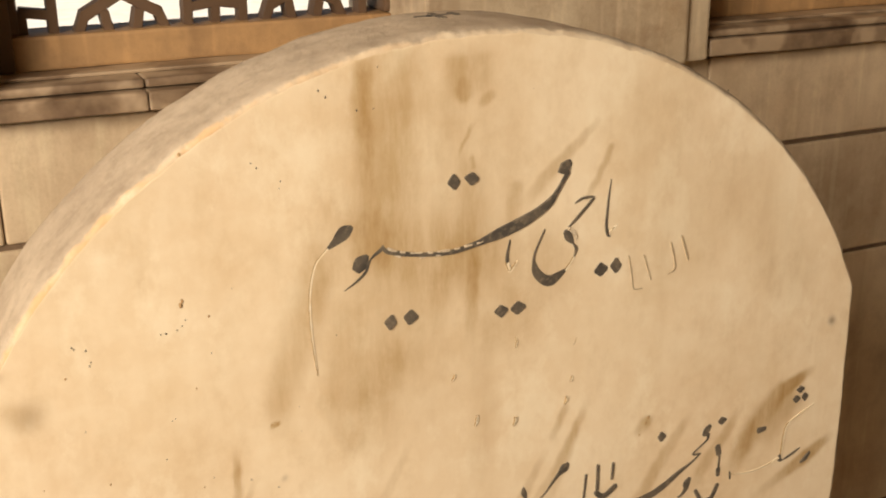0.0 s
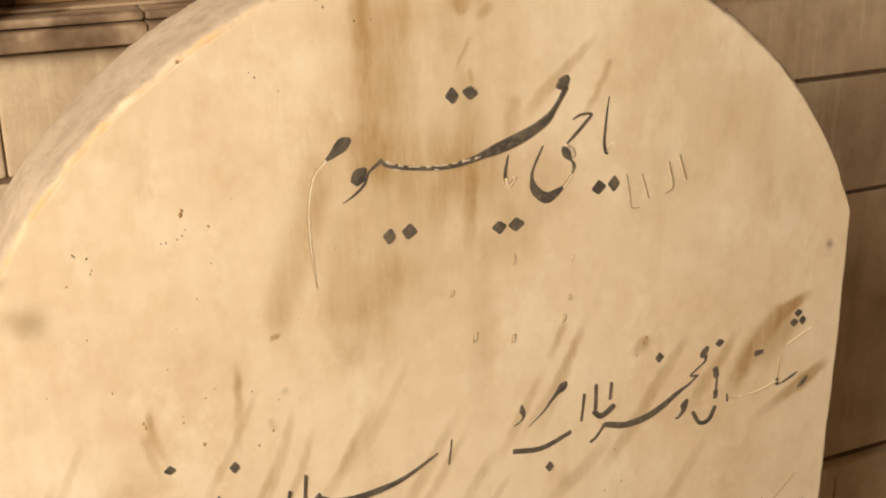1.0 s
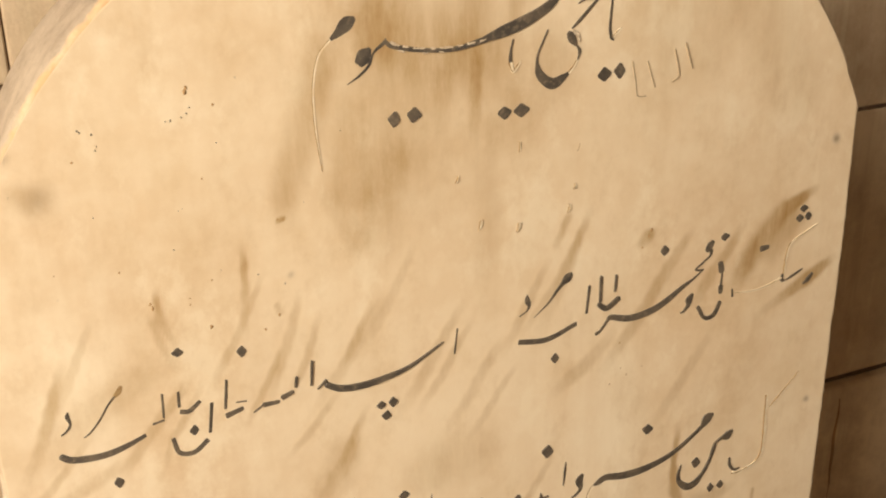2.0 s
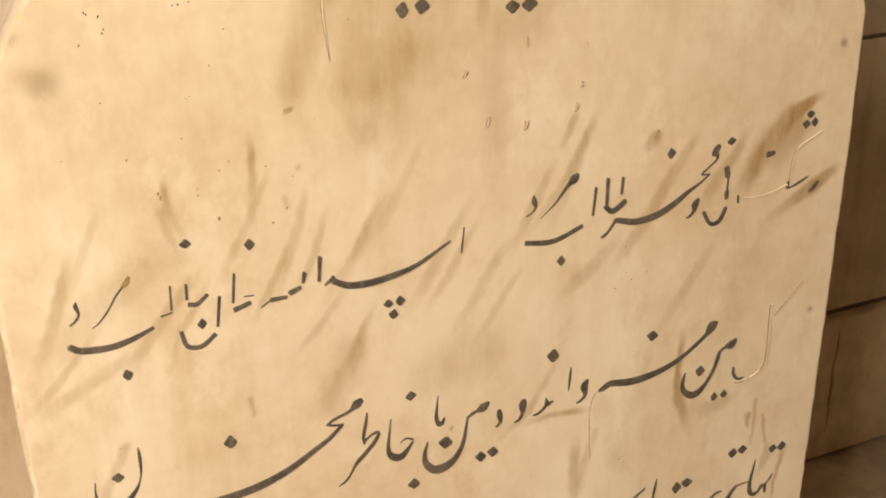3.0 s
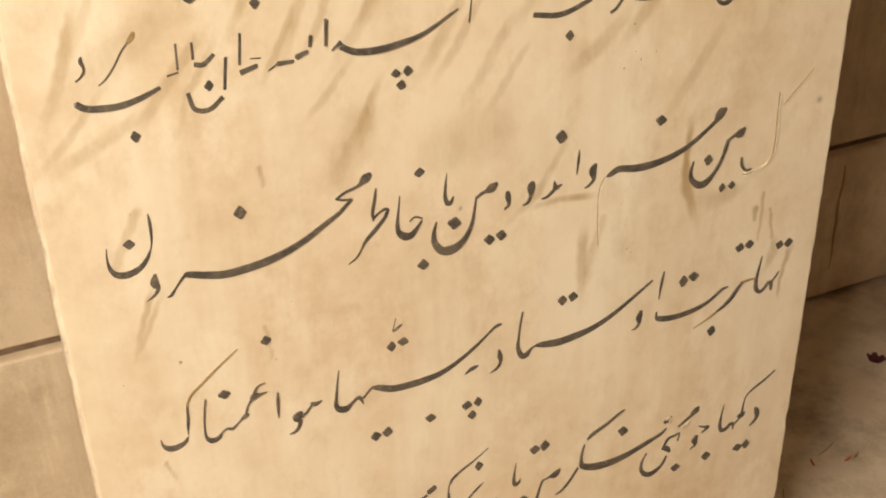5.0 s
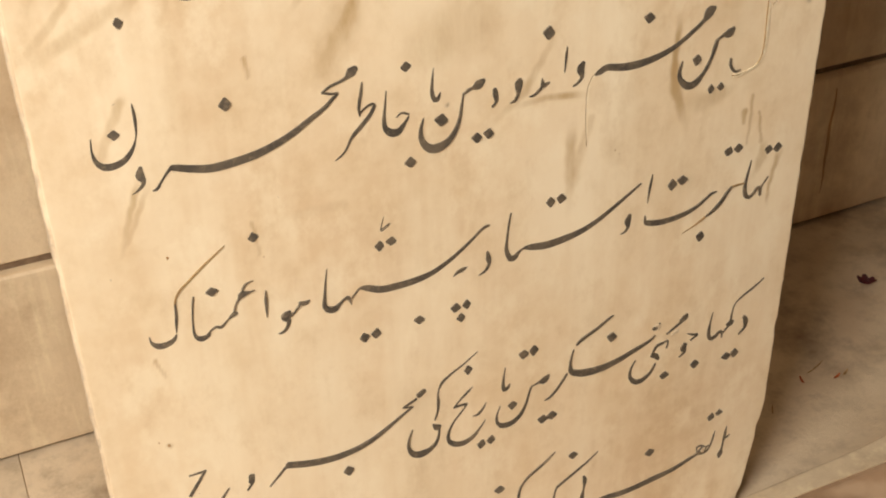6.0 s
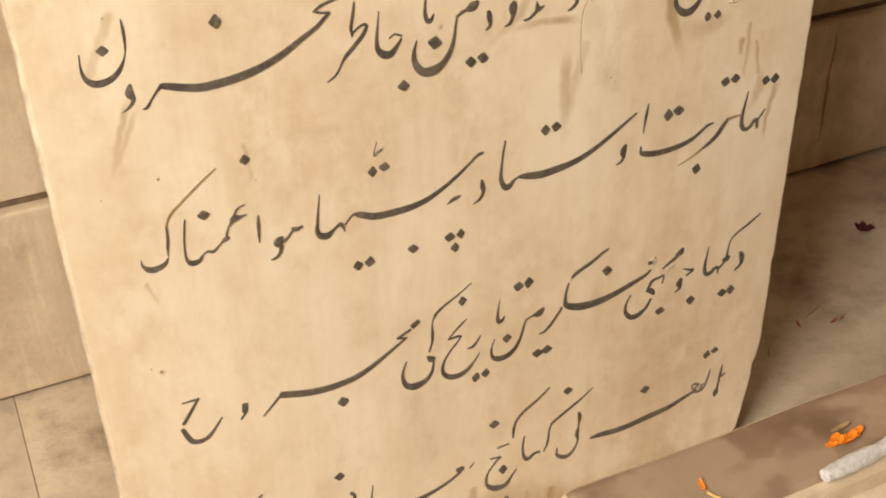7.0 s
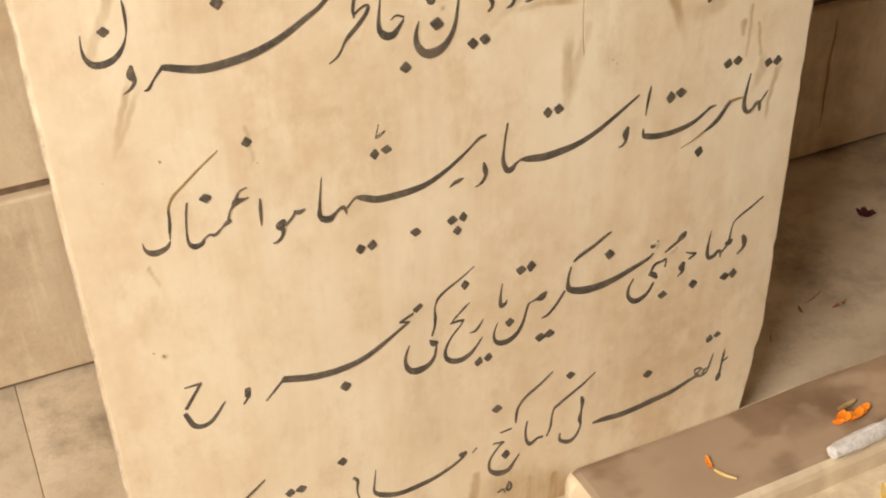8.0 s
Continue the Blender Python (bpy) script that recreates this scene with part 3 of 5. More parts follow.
def gravestone_slab(parent):
    cols, rows = 420, 680
    u = np.linspace(-1, 1, cols)
    v = np.linspace(0, 1, rows)
    xs = np.repeat(u[None, :] * (HALF - 0.0045), rows, 0)
    wear = np.array([0.0010 * noise.noise(Vector((a * 55, 2, 0))) + 0.0007 * noise.noise(Vector((a * 170, 5, 0)))
                     - 0.0035 * max(0, noise.noise(Vector((a * 40, 9, 1))) - 0.32) for a in u * HALF])
    top = ARC_Z + np.sqrt(ARC_R ** 2 - xs ** 2) - 0.0045 + wear[None, :]
    zs = v[:, None] * top
    spread = 1 + 0.011 * np.clip((0.82 - zs) / 0.13, 0, 1)
    xs = xs * spread - 0.001 * (spread > 1)
    worn = np.clip((0.135 - zs) / 0.10, 0, 1.2) * np.clip(xs / HALF, 0, 1) ** 6
    nick = np.array([0.0006 * noise.noise(Vector((c * 90, 4, 0))) + (0.006 if c < 0.36 else 0.0025) * max(0, noise.noise(Vector((c * 32, 8, 3))) - 0.12)
                     for c in v * 0.83])
    xs = xs - 0.014 * worn - nick[:, None] * np.clip((u[None, :] - 0.96) / 0.04, 0, 1)
    nick = np.array([0.0007 * noise.noise(Vector((c * 70, 14, 0))) + 0.0022 * max(0, noise.noise(Vector((c * 38, 18, 3))) - 0.15) for c in v * 0.83])
    xs = xs + nick[:, None] * np.clip((-u[None, :] - 0.97) / 0.03, 0, 1)
    ys = 0.00025 * np.sin(xs * 31 + 2 * np.sin(zs * 17)) + 0.0002 * np.sin(zs * 43 + xs * 20)
    verts = np.stack([xs, ys, zs], -1).reshape(-1, 3)
    true_x = np.repeat(u[None, :] * (HALF - 0.0045), rows, 0) * spread - 0.001 * (spread > 1) - 0.014 * worn
    whole = np.stack([true_x, ys, v[:, None] * (top - wear[None, :])], -1).reshape(-1, 3)
    idx = np.arange(rows * cols).reshape(rows, cols)
    quads = np.stack([idx[:-1, :-1], idx[:-1, 1:], idx[1:, 1:], idx[1:, :-1]], -1).reshape(-1, 4)
    ring = np.concatenate([idx[:, 0], idx[-1, 1:], idx[-2::-1, -1]])
    p, sound = verts[ring], whole[ring]
    tang = np.gradient(sound[:, [0, 2]], axis=0)
    tang /= np.linalg.norm(tang, axis=1)[:, None]
    out = np.stack([-tang[:, 1], np.zeros(len(p)), tang[:, 0]], -1)
    layers, faces, mats = [verts], [quads], [np.zeros(len(quads), int)]
    last, base = ring, len(verts)
    depths = [0.0010, 0.0026, 0.0050, 0.0080] + list(np.linspace(0.011, THICK - 0.004, 12)) + [THICK]
    for k, y in enumerate(depths):
        reach = (0.0017, 0.0031, 0.0040)[k] if k < 3 else (0.0045 if k < len(depths) - 1 else 0.002)
        jag = np.array([noise.noise(Vector((a * 38, y * 90 + 3, c * 38))) + 0.5 * noise.noise(Vector((a * 120, y * 200, c * 120))) for a, _, c in p])
        q = p + (sound - p) * min(1, y / 0.009) + out * (reach + 0.0009 * jag)[:, None]
        q[:, 0] *= 1 - 0.030 * min(1, y / 0.03) * np.clip((0.88 - p[:, 2]) / 0.10, 0, 1)
        q[:, 1] = y + 0.0006 * jag * (k > 0)
        layers.append(q)
        now = base + np.arange(len(p))
        base += len(p)
        f = np.stack([last[:-1], last[1:], now[1:], now[:-1]], -1)
        faces.append(f)
        mats.append(np.ones(len(f), int))
        last = now
    me = bpy.data.meshes.new("slab")
    me.from_pydata(np.concatenate(layers).tolist(), [], np.concatenate(faces).tolist() + [last[::-1].tolist()])
    me.polygons.foreach_set("material_index", np.concatenate(mats + [[1]]).astype(np.int32))
    me.polygons.foreach_set("use_smooth", np.ones(len(me.polygons), bool))
    allv = np.concatenate(layers)
    shell = np.clip(1 - allv[:, 1] / 0.0075, 0, 1)
    at = me.attributes.new("crust", "FLOAT", "POINT")
    at.data.foreach_set("value", shell.astype(np.float32))
    at = me.attributes.new("rusty", "FLOAT", "POINT")
    at.data.foreach_set("value", (np.clip((-0.02 - allv[:, 0]) / 0.15, 0, 1) * np.clip((allv[:, 2] - 0.76) / 0.06, 0, 1)).astype(np.float32))
    for key, fn in (("stain", face_marks), ("smudge", face_smudges)):
        at = me.attributes.new(key, "FLOAT", "POINT")
        at.data.foreach_set("value", fn(allv[:, 0], allv[:, 2]).astype(np.float32))
    for m in (FACE, EDGE):
        me.materials.append(m)
    me.update()
    ob = new("slab", me)
    ob.parent = parent
    ob["label"] = "honey-coloured marble slab, round-headed, streaked with brown run-off"
    return ob


gravestone = thing("gravestone", "round-headed cream marble gravestone with inlaid black calligraphy, standing on the floor", "gravestone")
gravestone_slab(gravestone)

for x0, x1, y0, y1, turn in ((-0.018, 0.012, 0.052, 0.0555, 0.1), (-0.006, -0.002, 0.040, 0.062, 0.0), (0.006, 0.010, 0.046, 0.060, 0.0)):
    z = ARC_Z + ARC_R + 0.0005
    mark = slab_bm(x0, x1, y0, y1, z - 0.0030, z + 0.0004, 0.0003, 1)
    for v in mark.verts:
        v.co.z += math.sqrt(ARC_R ** 2 - v.co.x ** 2) - ARC_R
    part("paint_mark", mark, WORN, gravestone, "faded dark paint mark")

# ---- lettering: pen strokes (x, height, nib width in millimetres) joined into words ----
WORDS = []
SLOT = (INK, WORN, GROOVE, CHIP, OCHRE, PENCIL)


def word(label="inlaid black calligraphic word"):
    WORDS.append({"name": "calligraphic_word", "label": label, "strokes": [], "dots": []})
    return WORDS[-1]


def name_bars():
    w = word("plain black inlaid bar")
    w["name"] = "inlay_bar"
    return w


def ink(w, *pts):
    w["strokes"].append((0, pts))


def worn(w, *pts):
    w["strokes"].append((1, pts))


def groove(w, *pts):
    """A cut line whose inlay is gone: pale marble, the shade of one lip painted as a brown strip."""
    w["strokes"].append((2, pts))
    # offset brown stroke stands in for the groove's shaded side
    w["strokes"].append((4, tuple((x - 0.40 * n, z + 0.1 * n, max(0.28 * n, 0.3)) for x, z, n in pts)))


def chip(w, *pts):
    w["strokes"].append((3, pts))


def ochre(w, *pts):
    w["strokes"].append((4, pts))


def scratch(w, *pts):
    w["strokes"].append((5, pts))


def bar(w, *pts):
    w["strokes"].append((0, pts))


def dot(w, x, z, size):
    w["dots"].append((x, z, size))


def spline(pts, per=5):
    """Catmull-Rom samples through the nodes of a stroke."""
    p = [np.array(q, float) for q in pts]
    p = [2 * p[0] - p[1]] + p + [2 * p[-1] - p[-2]]
    res = []
    for a, b, c, d in zip(p, p[1:], p[2:], p[3:]):
        for i in range(per):
            t = i / per
            res.append(0.5 * (2 * b + (c - a) * t + (2 * a - 5 * b + 4 * c - d) * t * t + (3 * b - a - 3 * c + d) * t ** 3))
    return np.array(res + [p[-2]])


def stroke_faces(bm, pts, slot, lift):
    s = spline(pts) / 1000
    s[:, 2] = np.maximum(s[:, 2] * 0.88 - 0.0002, 0.0004) if slot == 0 else np.maximum(s[:, 2], 0.0004)
    d = np.gradient(s[:, :2], axis=0)
    d /= np.linalg.norm(d, axis=1)[:, None] + 1e-9
    n = np.stack([-d[:, 1], d[:, 0]], -1)
    ends = (s[0, :2] - d[0] * s[0, 2] * 0.35, s[-1, :2] + d[-1] * s[-1, 2] * 0.35)
    jag = 0.00045 if slot == 3 else 0.00012
    sections = []
    for k in range(len(s)):
        w = s[k, 2] / 2 + jag * noise.noise(Vector((s[k, 0] * 900, slot * 3.1, s[k, 1] * 900)))
        row = []
        for f, y in ((-1, 0.0005), (-0.86, -lift), (0.86, -lift), (1, 0.0005)):
            q = s[k, :2] + n[k] * w * f
            row.append(bm.verts.new((q[0], y, q[1])))
        sections.append(row)
    for a, b in zip(sections, sections[1:]):
        for i in range(3):
            bm.faces.new((a[i], a[i + 1], b[i + 1], b[i])).material_index = slot
    for tip, row in ((ends[0], sections[0]), (ends[1], sections[-1])):
        t = bm.verts.new((tip[0], 0.0003, tip[1]))
        for i in range(3):
            bm.faces.new((row[i], row[i + 1], t)).material_index = slot


def dot_bm(x, z, size):
    """A square dot of the reed pen, set on its corner."""
    turn = radians(40 + 9 * math.sin(x * 1.7 + z))
    half = size / 2000 * 0.98
    bm = bmesh.new()
    low, high = [], []
    for k in range(4):
        a = turn + k * math.pi / 2 + radians(45) + 0.12 * math.sin(x * 3 + z * 2 + k * 2)
        r = half * 1.3 * (1 + 0.10 * math.sin(z * 5 + k * 3))
        for s in (-0.16, 0.16):
            low.append(bm.verts.new((x / 1000 + math.cos(a + s) * r, 0.0005, z / 1000 + math.sin(a + s) * r)))
            high.append(bm.verts.new((x / 1000 + math.cos(a + s) * r * 0.93, -0.00055, z / 1000 + math.sin(a + s) * r * 0.93)))
    bm.faces.new(high)
    for k in range(8):
        bm.faces.new((low[k], low[(k + 1) % 8], high[(k + 1) % 8], high[k]))
    bmesh.ops.recalc_face_normals(bm, faces=bm.faces[:])
    return bm


w = word()
ink(w, (-81.9, 892.9, 3.6), (-87.1, 890.2, 11.5), (-93.2, 885, 6.4), (-97.4, 882.2, 2.9))
groove(w, (-97.4, 882.2, 1.4), (-105.2, 873.2, 1.4), (-109.1, 856.6, 1.4), (-109.4, 835.7, 1.4), (-107.9, 817.5, 1), (-106.4, 804.5, 0.3))
worn(w, (-73.5, 874.5, 3), (-77.1, 870.5, 11.1), (-80.8, 865.9, 6.7))
ink(w, (-72.2, 869.8, 1.5), (-74.9, 864.2, 2.6), (-81, 858.9, 1.9), (-88.2, 854.8, 0.7))
ink(w, (-63.4, 879.2, 1.5), (-64.9, 876.6, 3.4), (-71.1, 872, 1.9), (-73, 867.4, 1.5))
ink(w, (-64.2, 877.9, 2.6), (-58.6, 873.9, 4.4), (-38.8, 869.5, 3.5), (-18.4, 868.2, 3.7), (2.5, 871.9, 5))
ink(w, (0.6, 871.8, 4.6), (12.2, 874.8, 8.6), (25.8, 879, 9.5), (37.6, 883.9, 8.1), (47.4, 889.9, 6.6), (53.3, 897.1, 3.4), (60.6, 908.5, 3.8))
ink(w, (54.1, 909.3, 4), (57.7, 911, 9.8), (61.2, 914.9, 5))
chip(w, (-60.7, 876.7, 1.7), (-57.8, 875.2, 1.7), (-55, 874.1, 1))
chip(w, (-52.9, 873.4, 1.4), (-49.3, 872.5, 1))
chip(w, (-46.4, 871.7, 0.7), (-41.3, 871, 1.4), (-38.4, 870.9, 0.7))
chip(w, (-34.7, 870.3, 1.4), (-31.8, 869.9, 1.1))
chip(w, (-28.8, 869.8, 0.7), (-23.6, 869.7, 1.5), (-20.6, 869.6, 1.1))
chip(w, (-17.2, 869.8, 1.5), (-13.8, 870, 0.7))
chip(w, (-10.8, 870.3, 1.5), (-5.5, 870.9, 1.1))
chip(w, (-2.4, 871.2, 1.5), (1.4, 871.7, 1.1))
chip(w, (-56.1, 871.5, 1), (-52.2, 870.2, 1))
chip(w, (-39.9, 867.9, 1.1), (-36.9, 867.8, 0.7))
chip(w, (-29.6, 867.7, 1.1), (-26.6, 867.3, 0.7))
dot(w, -17.7, 911.4, 7.2)
dot(w, -5.8, 912.0, 7.2)
dot(w, -59.7, 829.8, 7.3)
dot(w, -46.5, 830.7, 7.8)

w = word()
ink(w, (20.4, 870, 0.8), (18.9, 862.9, 2), (18.6, 856.7, 3.1), (20.2, 852, 2.3))
groove(w, (18.6, 855.5, 3), (20.6, 849.7, 2.1), (23.4, 852.2, 2.1), (25.7, 855.5, 1.3))
dot(w, 14.9, 823.9, 7.5)
dot(w, 26.9, 824.1, 8.3)

w = word()
ink(w, (66.1, 887.4, 0.8), (71, 889.7, 2), (76.7, 890.1, 2.3), (80.1, 889.3, 2.2))
ink(w, (80.1, 889.3, 2.2), (74.1, 883.4, 2.6), (67.3, 876.9, 2.6), (62.1, 872.4, 1.3))
ink(w, (60.1, 869.7, 5.3), (62.3, 865.7, 7.5), (65.3, 861.5, 3))
ink(w, (65.3, 861.5, 1.5), (67.9, 857.3, 3.3), (66.4, 851.9, 1.3))
chip(w, (62.1, 871.3, 2.5), (65.9, 868.2, 3), (67.7, 863.4, 1.6))
groove(w, (66.4, 851.9, 1.8), (62.9, 846.7, 2.2), (60, 844.1, 2.2))
ink(w, (44.6, 873.1, 0.8), (40.7, 865.1, 1.3), (37.7, 858.2, 1.7), (37, 852.7, 2.5))
ink(w, (36.9, 854.5, 1.6), (38.7, 846.8, 6.8), (43.7, 841, 8.5), (49.5, 838.6, 9.6), (56, 841.7, 6), (60, 844.1, 2.6))
dot(w, 87.1, 840.2, 8.3)
dot(w, 98.2, 841.1, 7.9)

w = word()
ink(w, (92.2, 899.6, 0.9), (90.9, 889.7, 1.7), (90.1, 878.6, 2.2), (89.7, 869.3, 2.6), (91.2, 863.4, 3.2), (93, 861.6, 1.1))
groove(w, (92.1, 863.6, 2.2), (96.2, 867.2, 1.8), (98.6, 869.1, 0.9))

w = word("faint pencil-thin scratched strokes")
scratch(w, (108, 846.2, 0.9), (111.4, 831.2, 0.9), (113.1, 822.6, 0.8), (119.9, 821.5, 0.8))
scratch(w, (119.9, 844.8, 0.8), (126.3, 826.8, 0.9))
scratch(w, (140.9, 850.3, 0.9), (145.3, 832.9, 0.9), (139.7, 828.6, 0.5))
scratch(w, (149.3, 853.8, 0.9), (155.6, 836.1, 0.9))

w = word()
ink(w, (32.9, 694.6, 1.3), (33, 690.5, 5.6), (34.4, 686.2, 3.6), (32.3, 682.5, 1.9), (27.1, 679.7, 1.8))
ink(w, (66.9, 703.6, 3.8), (63.9, 700.8, 8.1), (60, 697.4, 3.8), (55.7, 692.8, 2.9), (48.9, 684.9, 1.9), (38.5, 676.8, 0.9))

w = name_bars()
bar(w, (26.6, 660.3, 5.1), (48.8, 657.4, 5.5), (72, 664.5, 4.3))
bar(w, (81.8, 691.3, 2.4), (80, 670.7, 2.4))
bar(w, (91.1, 696.4, 2.8), (91.1, 677.2, 3.3))
bar(w, (103.5, 695.2, 2.4), (102.8, 682.7, 2.4))
bar(w, (89.8, 675.7, 4.7), (96.5, 671.1, 5.5), (106.4, 677, 5))
dot(w, 55.5, 641.1, 5.9)

w = word()
ink(w, (88.2, 652.5, 3.5), (92.3, 654.8, 2.6), (97.5, 661.1, 3.1), (100.7, 663.1, 5.3), (115.5, 659.1, 6.3), (132.2, 660.5, 6.9), (146.3, 665.8, 6.2), (160.2, 674.3, 4.2), (169.6, 679.2, 2.1), (177, 684.5, 1.6))
ink(w, (178, 684.8, 1.8), (170.9, 685.9, 2), (177.4, 690.9, 1.6), (182.9, 695.1, 2.2), (183.4, 699.3, 4.2))
ink(w, (180, 699, 5.4), (182.1, 702.9, 7.5), (184.7, 705.9, 4.3))
dot(w, 143.0, 706.4, 5.9)

w = word()
ink(w, (169.8, 667, 3.3), (167.2, 663.1, 7.6), (166.6, 658.8, 4.9), (163, 654.5, 2.7), (160.1, 653.7, 1.5))

w = name_bars()
bar(w, (192.6, 687.6, 6), (194.5, 679.9, 6.1))
bar(w, (195, 679.4, 2.1), (194.7, 668, 2.1))
bar(w, (194.7, 668.5, 5.3), (194.8, 662.7, 4.3))
bar(w, (175.3, 655.4, 4), (181.9, 645.3, 4.1), (190, 645.7, 5), (195.1, 655.5, 4.5))
bar(w, (228.8, 691.5, 6.4), (235.9, 692.1, 4))
dot(w, 195.0, 707.3, 5.7)

w = word()
ink(w, (252, 666.5, 2.9), (251.6, 662, 4), (254.9, 661, 1.8))
ink(w, (256, 661.3, 1.7), (264.1, 664.5, 2.3), (270.7, 667.5, 1.1))
ink(w, (280.8, 661.7, 3), (276.6, 656.9, 4.8), (272.6, 654.8, 2.3))
groove(w, (279.9, 702.2, 1.1), (267.4, 696.6, 1.7), (256.6, 690.2, 2.3), (253.8, 680.5, 2.3), (253.1, 666.3, 2.3))
groove(w, (251.3, 663.9, 1.6), (238.1, 659.8, 1.6), (222.6, 658.4, 1.5), (207.8, 660.5, 0.9))
ink(w, (205.4, 663.5, 1.6), (206.1, 657.2, 2.1))
dot(w, 265.9, 717.2, 5.4)
dot(w, 262.7, 709.9, 5.5)
dot(w, 270.6, 710.5, 5.5)

w = word()
ink(w, (-269.3, 682.1, 1), (-270, 679.3, 3.2), (-268.9, 674.3, 1.9), (-271.1, 670.3, 1.7), (-274.7, 667.8, 1.1))
ochre(w, (-237.9, 691.7, 2), (-239.7, 688.4, 3.8), (-242.3, 686, 2.1))
ink(w, (-242, 686.3, 1.4), (-246.7, 681, 1.4), (-252.1, 672.9, 1.4), (-257.9, 666.3, 1.1), (-262.3, 663.2, 0.4))

w = name_bars()
bar(w, (-276.8, 654, 5), (-270.2, 649.9, 5.6), (-253.8, 648.3, 5.7), (-240, 650.9, 5), (-227.1, 655.6, 3.4))
bar(w, (-214.8, 680.7, 2), (-215.4, 664.5, 2))
bar(w, (-222.2, 661.8, 1.9), (-215.2, 663, 1.9))
bar(w, (-205.3, 679.8, 2), (-205.5, 669.3, 2.7))
bar(w, (-205.1, 666.1, 4.2), (-199.6, 665.3, 4.2), (-192.8, 670.4, 3.4))
dot(w, -246.1, 627.4, 5.5)
dot(w, -203.0, 706.0, 5.2)

w = name_bars()
bar(w, (-211.3, 649, 3.7), (-208.3, 638.1, 4.3), (-199.3, 636, 4.8), (-190, 642.6, 4.4))
bar(w, (-185.7, 667.4, 2.9), (-188.5, 647, 2.9))
bar(w, (-175.5, 680.6, 2.1), (-177.7, 661, 2.5))
bar(w, (-177.5, 655.9, 5.2), (-166.7, 658.7, 4))
bar(w, (-170.6, 663.8, 1.2), (-164.1, 663.2, 1.2))
dot(w, -198.0, 651.4, 5.5)
dot(w, -164.6, 697.7, 5.4)

w = name_bars()
bar(w, (-160.2, 653.8, 1.6), (-152.9, 658.1, 2))
bar(w, (-153.6, 657.5, 4.4), (-143.3, 657.3, 3.2))
bar(w, (-141.2, 659.6, 4.9), (-133.9, 662, 3.3))
bar(w, (-131, 671.6, 2.7), (-132.2, 664.8, 2.3))
bar(w, (-120.3, 680.4, 2.7), (-121.8, 663.5, 1.9))
bar(w, (-117.8, 659.9, 1.2), (-111.8, 664.6, 2.9))
bar(w, (-112, 661.4, 4.9), (-101.5, 656.1, 5.5), (-85.9, 654.9, 5.8), (-69.8, 656.9, 5.1), (-53.6, 661, 3.5), (-29.6, 673.4, 1.8))
bar(w, (-19.5, 681.2, 1.3), (-21.8, 662.9, 1.3))
dot(w, -75.1, 637.0, 4.9)
dot(w, -66.5, 637.3, 5.4)
dot(w, -71.7, 628.4, 5.4)

w = word()
ink(w, (-246.6, 575, 1), (-246.2, 567.5, 2.8), (-246.6, 557.3, 2.1), (-247.8, 551.3, 1.5), (-250.9, 544.6, 3.5), (-256, 538.9, 5.4), (-262.6, 536, 6.7), (-269.7, 536.4, 6.5), (-274.3, 541.1, 4.3), (-275.7, 548.6, 2.1), (-275, 557.1, 1))
dot(w, -261.0, 556.6, 6.1)

w = word()
ink(w, (-248, 531.5, 3), (-249.2, 525.4, 7.9), (-247.6, 520.6, 4.4), (-250.5, 516.2, 3), (-256.1, 513, 0.9))

w = word()
ink(w, (-242.8, 512.6, 1.3), (-239.7, 513.4, 3), (-235.6, 518.8, 2.1), (-229.9, 525, 3.4), (-226.9, 525.5, 6), (-216.3, 522.1, 6.9), (-203.2, 519.2, 7.5), (-187.7, 519.7, 7.6), (-171.7, 521.9, 7.3), (-157.4, 526, 6.4), (-144.8, 531.5, 5.5), (-132.1, 538.8, 4.6), (-121.5, 544.8, 3.7), (-115, 550.2, 3.2), (-111.1, 553.2, 1.8))
ink(w, (-111.1, 553.2, 2.6), (-116.8, 554.1, 2.1), (-122.4, 556, 2.1))
ink(w, (-122.4, 556, 1.8), (-116.5, 559.3, 2.3), (-108.2, 561.6, 2.7), (-103.9, 563.6, 3.7))
ink(w, (-103.9, 564, 4.6), (-100.5, 566.6, 8.7), (-97, 569.2, 4.6))
dot(w, -188.6, 561.9, 7.1)

w = word()
ink(w, (-93.5, 557.6, 1.3), (-94.8, 549.6, 3.1), (-96.9, 539.9, 3), (-96.4, 533.1, 1.7))
ink(w, (-96.3, 535.3, 1.9), (-91.9, 538.7, 2.4), (-87.6, 540.3, 2.8), (-85.1, 539.6, 2.2))
ink(w, (-85.2, 539.2, 3.3), (-88.8, 533, 3.8), (-95.5, 526.1, 4.3), (-101.3, 520.8, 3.8), (-104.5, 517.1, 2.4), (-107.8, 511.2, 1.9), (-111.4, 507.1, 1.9), (-116.7, 504, 1))

w = word()
ink(w, (-76.3, 547.7, 1.3), (-77.6, 537.3, 2.2), (-78.8, 527.7, 3.5), (-78.3, 520.2, 5.2), (-74.1, 515.5, 7.7), (-68.9, 515, 7), (-64.4, 519.4, 4), (-60.3, 524.7, 2))
ink(w, (-59.8, 526.4, 2.2), (-65.4, 528.8, 1.9), (-69.8, 526.3, 1))
dot(w, -60.8, 562.5, 6.5)

w = word()
ink(w, (-40.2, 557.6, 0.9), (-41.3, 548.5, 2.7), (-41.9, 539.7, 4), (-40.2, 533.8, 4.8), (-37.6, 533.6, 4.5), (-35.3, 538.1, 1.5))
dot(w, -60.5, 488.8, 7.0)

